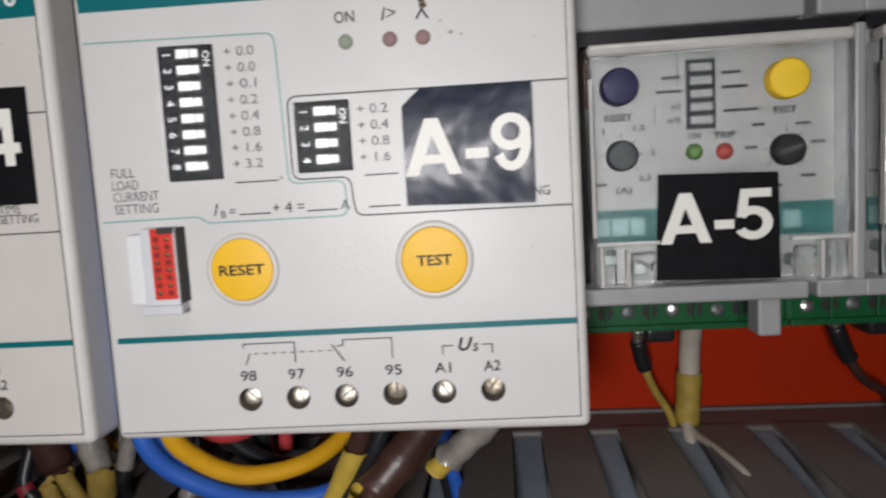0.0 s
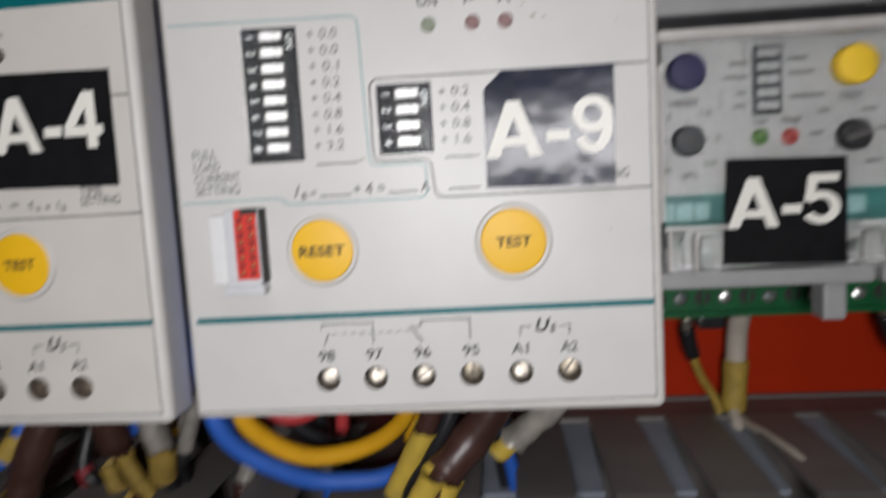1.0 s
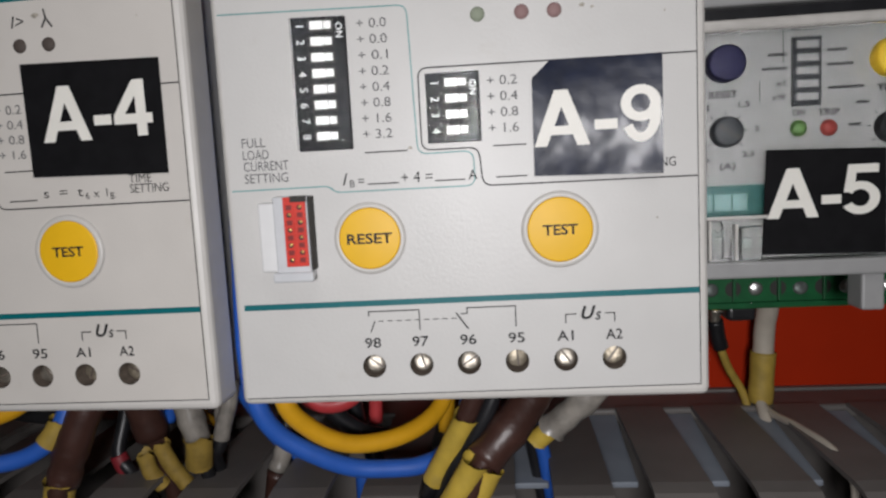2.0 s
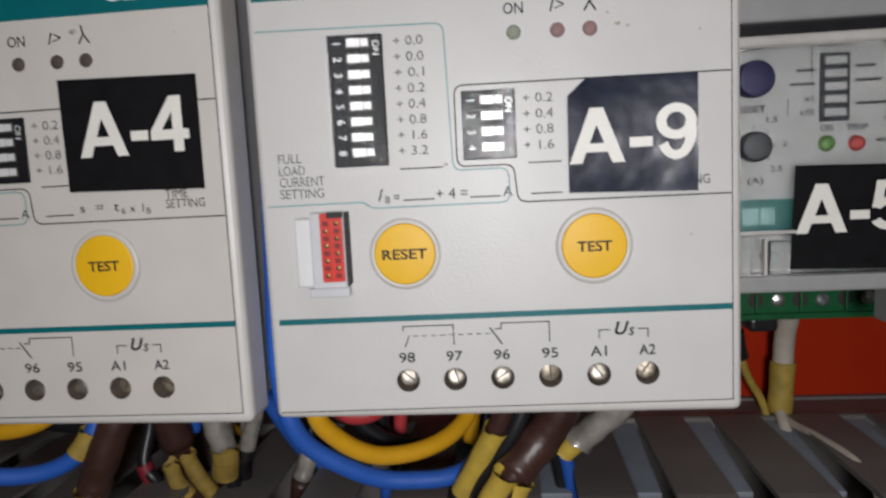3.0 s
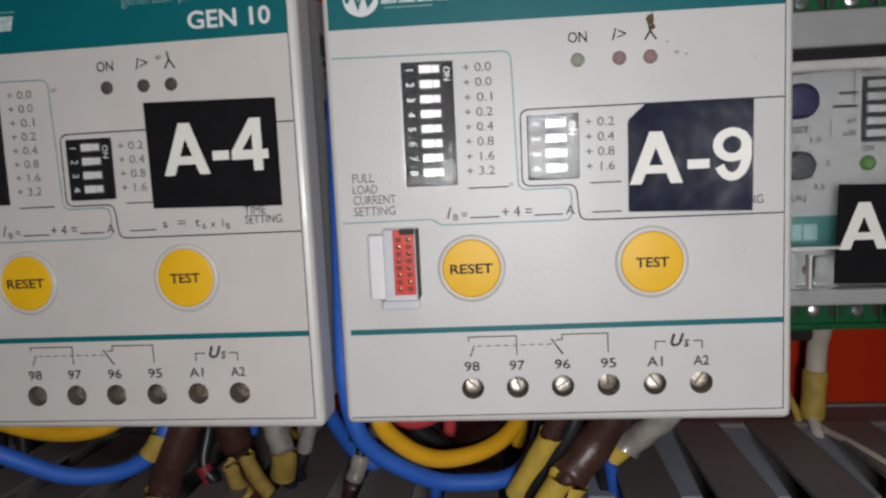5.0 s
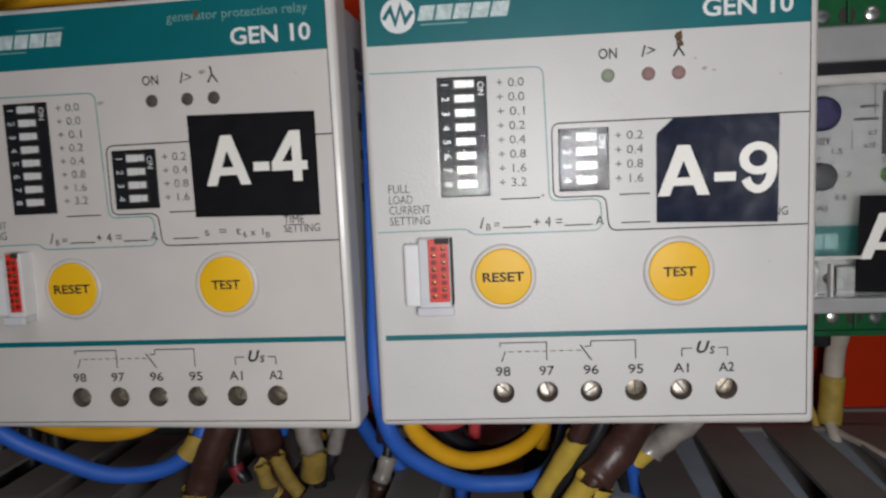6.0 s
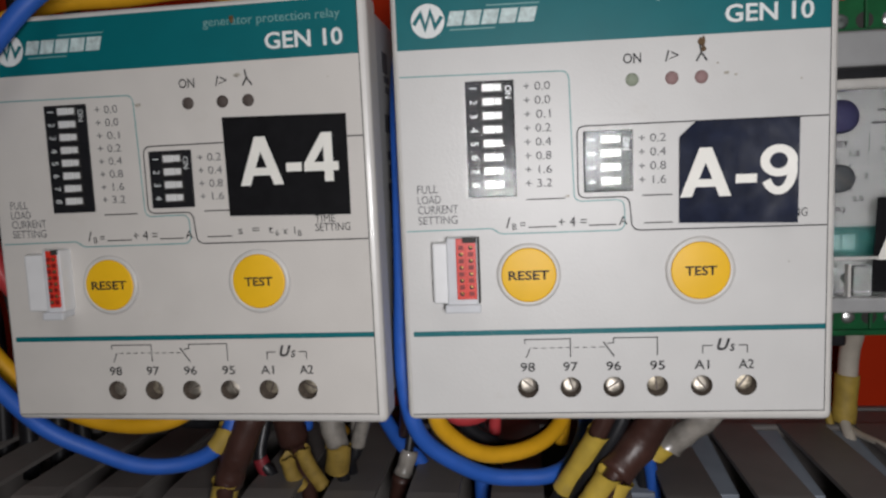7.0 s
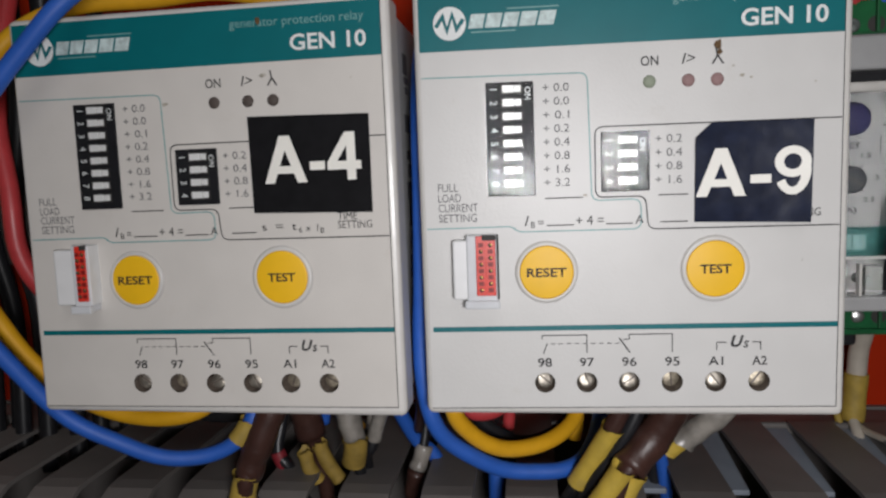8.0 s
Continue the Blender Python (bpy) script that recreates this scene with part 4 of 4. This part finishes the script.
w = wire([(-36.5, 18, -13), (-40.5, 13.5, -22.5), (-44.5, 12.8, -31.5), (-47.6, 12.9, -42), (-50, 32, -58)], 2.2, BROWN_SLEEVE, "brown sleeved wire with a yellow marker sleeve")
sleeve(w, [(-36.8, 17, -14.5), (-40.2, 13.5, -22), (-44.4, 12.8, -31.2), (-46.6, 12.9, -37.4)], 3.4, BROWN_SLEEVE, "wide brown shrink sleeve", wobble=0.15)
sleeve(w, [(-49.4, 13.4, -48), (-48.2, 12.8, -42), (-46.7, 12.6, -36.6)], 3.1, DARKER_SLEEVE, "yellow marker sleeve", wobble=0.12, flare=0.35)
w = wire([(-37.2, 30.5, -16.8), (-38.7, 31.1, -27.8), (-36.2, 34.5, -41.8), (-35.2, 37.5, -59.8)], 2.0, BROWN_SLEEVE, "brown sleeved wire with yellow marker sleeves")
sleeve(w, [(-37.2, 30.5, -17.8), (-38.7, 31.1, -25.8), (-37.8, 33, -35.3)], 3.8, BROWN_SLEEVE, "wide brown shrink sleeve", wobble=0.15)
sleeve(w, [(-39.1, 31, -39), (-38.4, 31.5, -43.3), (-36.6, 33, -47.3)][::-1], 1.9, GRIMY_SLEEVE, "yellow marker sleeve", flare=0.9)
sleeve(w, [(-35.3, 31, -36.6), (-33.7, 32, -41.8), (-31.1, 33.5, -47.3)][::-1], 1.9, GRIMY_SLEEVE, "yellow marker sleeve", flare=0.9)
w = wire([(-45.5, 39, -18.5), (-47, 38, -31.5), (-47.8, 35, -40.5), (-44.7, 35.4, -46.1), (-43.5, 45, -61.5)], 1.6, BLACK_WIRE, "black and red sleeved wire under the relay")
sleeve(w, [(-47.8, 34.6, -40.5), (-46.7, 34.8, -43.5), (-44.7, 35.4, -46.1)], 1.85, DARKER_RED, "red sleeve")
w = wire([(-27.4, 30.5, -15.6), (-27.1, 29.5, -26.6), (-25.6, 30.5, -37.6), (-24.6, 36.5, -58.6)], 1.6, BLACK_WIRE, "black wire in a clear sleeve under the relay")
sleeve(w, [(-27.4, 30.5, -16.6), (-27.2, 29.1, -25.6), (-25.2, 29.1, -35)], 3.0, GREY_SLEEVE, "clear grey plastic sleeve", wobble=0.2)
sleeve(w, [(-24.9, 28.7, -34), (-25.3, 29.3, -37.6), (-26.2, 30.5, -41.2)][::-1], 3.0, GRIMY_SLEEVE, "yellow marker sleeve", flare=0.9)
wire([(-29, 32.5, -16.5), (-28.1, 31.5, -24.5), (-26.5, 35.5, -31.5), (-27.5, 45.5, -37.5)], 1.1, YEL_WIRE, "thin yellow wire under the relay")
wire([(-17.4, 33.5, -17.2), (-18.6, 32.1, -27.2), (-20.2, 31.5, -32.7), (-21, 31.5, -35.8)], 1.9, GREY_SLEEVE, "clear sleeved wire under the relay")
wire([(-34, 34, -13), (-33, 34, -22), (-35, 36, -33)], 1.3, BLUE, "thin blue wire under the relay")

# added bundle that blocks the lit orange plate, so this side stays dark
for x, y, r in ((-117, 60, 2.4), (-122, 56, 2.4), (-127, 62, 2.6), (-131, 55, 2.4), (-136, 61, 2.6), (-141, 57, 2.4), (-146, 62, 2.6), (-112, 66, 2.4), (-151, 58, 2.6)):
    wire([(x + 3, y, 110), (x, y + 4, 60), (x - 1.5, y, 20), (x + 1, y + 3, -10), (x + 2, y, -56)], r, BLACK_WIRE, "black wire added beside the relay to hide the bright orange plate")
# under and above the leakage relays
w = wire([(112.2, 64.6, -12.4), (112.5, 73.6, -23.4), (112.3, 74.6, -33.4), (111.8, 74.6, -43.4), (112.2, 69.6, -45.8), (114, 56.6, -45), (116, 42.6, -45.2), (117, 34.6, -49.4), (117.1, 34.6, -57.4)], 0.95, WHITE_WIRE, "off-white wire in white and yellow sleeves")
sleeve(w, [(112.2, 68.6, -13.9), (112.5, 73.6, -23.4), (112.4, 74.6, -31.4)], 2.7, WHITE_WIRE, "off-white sleeve", wobble=0.04)
sleeve(w, [(112.4, 74.6, -31), (112, 74.6, -37.4), (111.5, 74.1, -44.8)], 3.2, DARKER_SLEEVE, "yellow marker sleeve", wobble=0.06)
wire([(111, 73.6, -43.4), (110.8, 68.6, -47.4), (111.2, 64.6, -51.4), (111.2, 62.6, -57.4)], 1.5, WHITE_WIRE, "short off-white wire going down into the duct")
w = wire([(98.1, 62.6, -12.4), (98.2, 68.6, -18.4), (99.2, 69.8, -25.4), (102.6, 72.6, -34.4), (107.6, 74.6, -43.9), (108.6, 70.6, -57.4)], 1.05, DARKER_SLEEVE, "thin yellow wire with a dark end sleeve")
sleeve(w, [(98.1, 68, -17.4), (98.2, 69, -20.9)], 1.4, STEEL, "bright metal ferrule", name="ferrule", wobble=0)
sleeve(w, [(98.3, 69, -20.8), (99.2, 69.8, -25.4), (100.2, 70.6, -28.4)], 2.0, BLACK_WIRE, "dark end sleeve")
w = wire([(144.6, 62.6, -12.4), (145.6, 66.6, -16.4), (148.6, 67.6, -24.4), (153.6, 68.6, -32.4), (161.6, 70.6, -39.4), (163.6, 70.6, -57.4)], 1.2, BROWN_SLEEVE, "dark wire with a black end sleeve")
sleeve(w, [(145.2, 65.6, -14.9), (146, 66.8, -18.2)], 1.5, STEEL, "bright metal ferrule", name="ferrule", wobble=0)
sleeve(w, [(146, 66.8, -18), (148.6, 67.6, -24.4), (150, 67.8, -26.9)], 2.1, BLACK_WIRE, "black end sleeve")
thing("wire_stub", box(98.5, 105.5, 59, 69, -19.0, -15.1, 1.2, 3), BLACK, "black plastic terminal end under the green block", "terminal end")
thing("wire_stub", box(150.0, 158.5, 59, 69, -19.0, -15.1, 1.2, 3), BLACK, "black plastic terminal end under the green block", "terminal end")
wire([(94, 44, 64), (94, 40, 72), (92, 40, 100)], 2.4, RED_WIRE, "red wire rising from the upper terminals")
wire([(101, 44, 64), (101, 40, 72), (102, 40, 100)], 2.4, BLUE, "blue wire rising from the upper terminals")
w = wire([(-22.4, 36.5, -17.2), (-21, 34.5, -30.2), (-21.6, 32.1, -37.2), (-23.8, 34.5, -42.2), (-24.4, 46.5, -60.2)], 1.5, BLACK_WIRE, "black sleeved wire under the relay")
sleeve(w, [(-21.6, 35.1, -24.2), (-21.2, 34.1, -28.2), (-21.1, 33.5, -32.2)], 1.9, GREY_SLEEVE, "clear grey plastic sleeve", wobble=0.25)
wire([(-12, 32, -13), (-9.5, 30, -20), (-8.5, 31, -26), (-11, 40, -36)], 1.3, BROWN_SLEEVE, "brown wire in the gap under the relay")
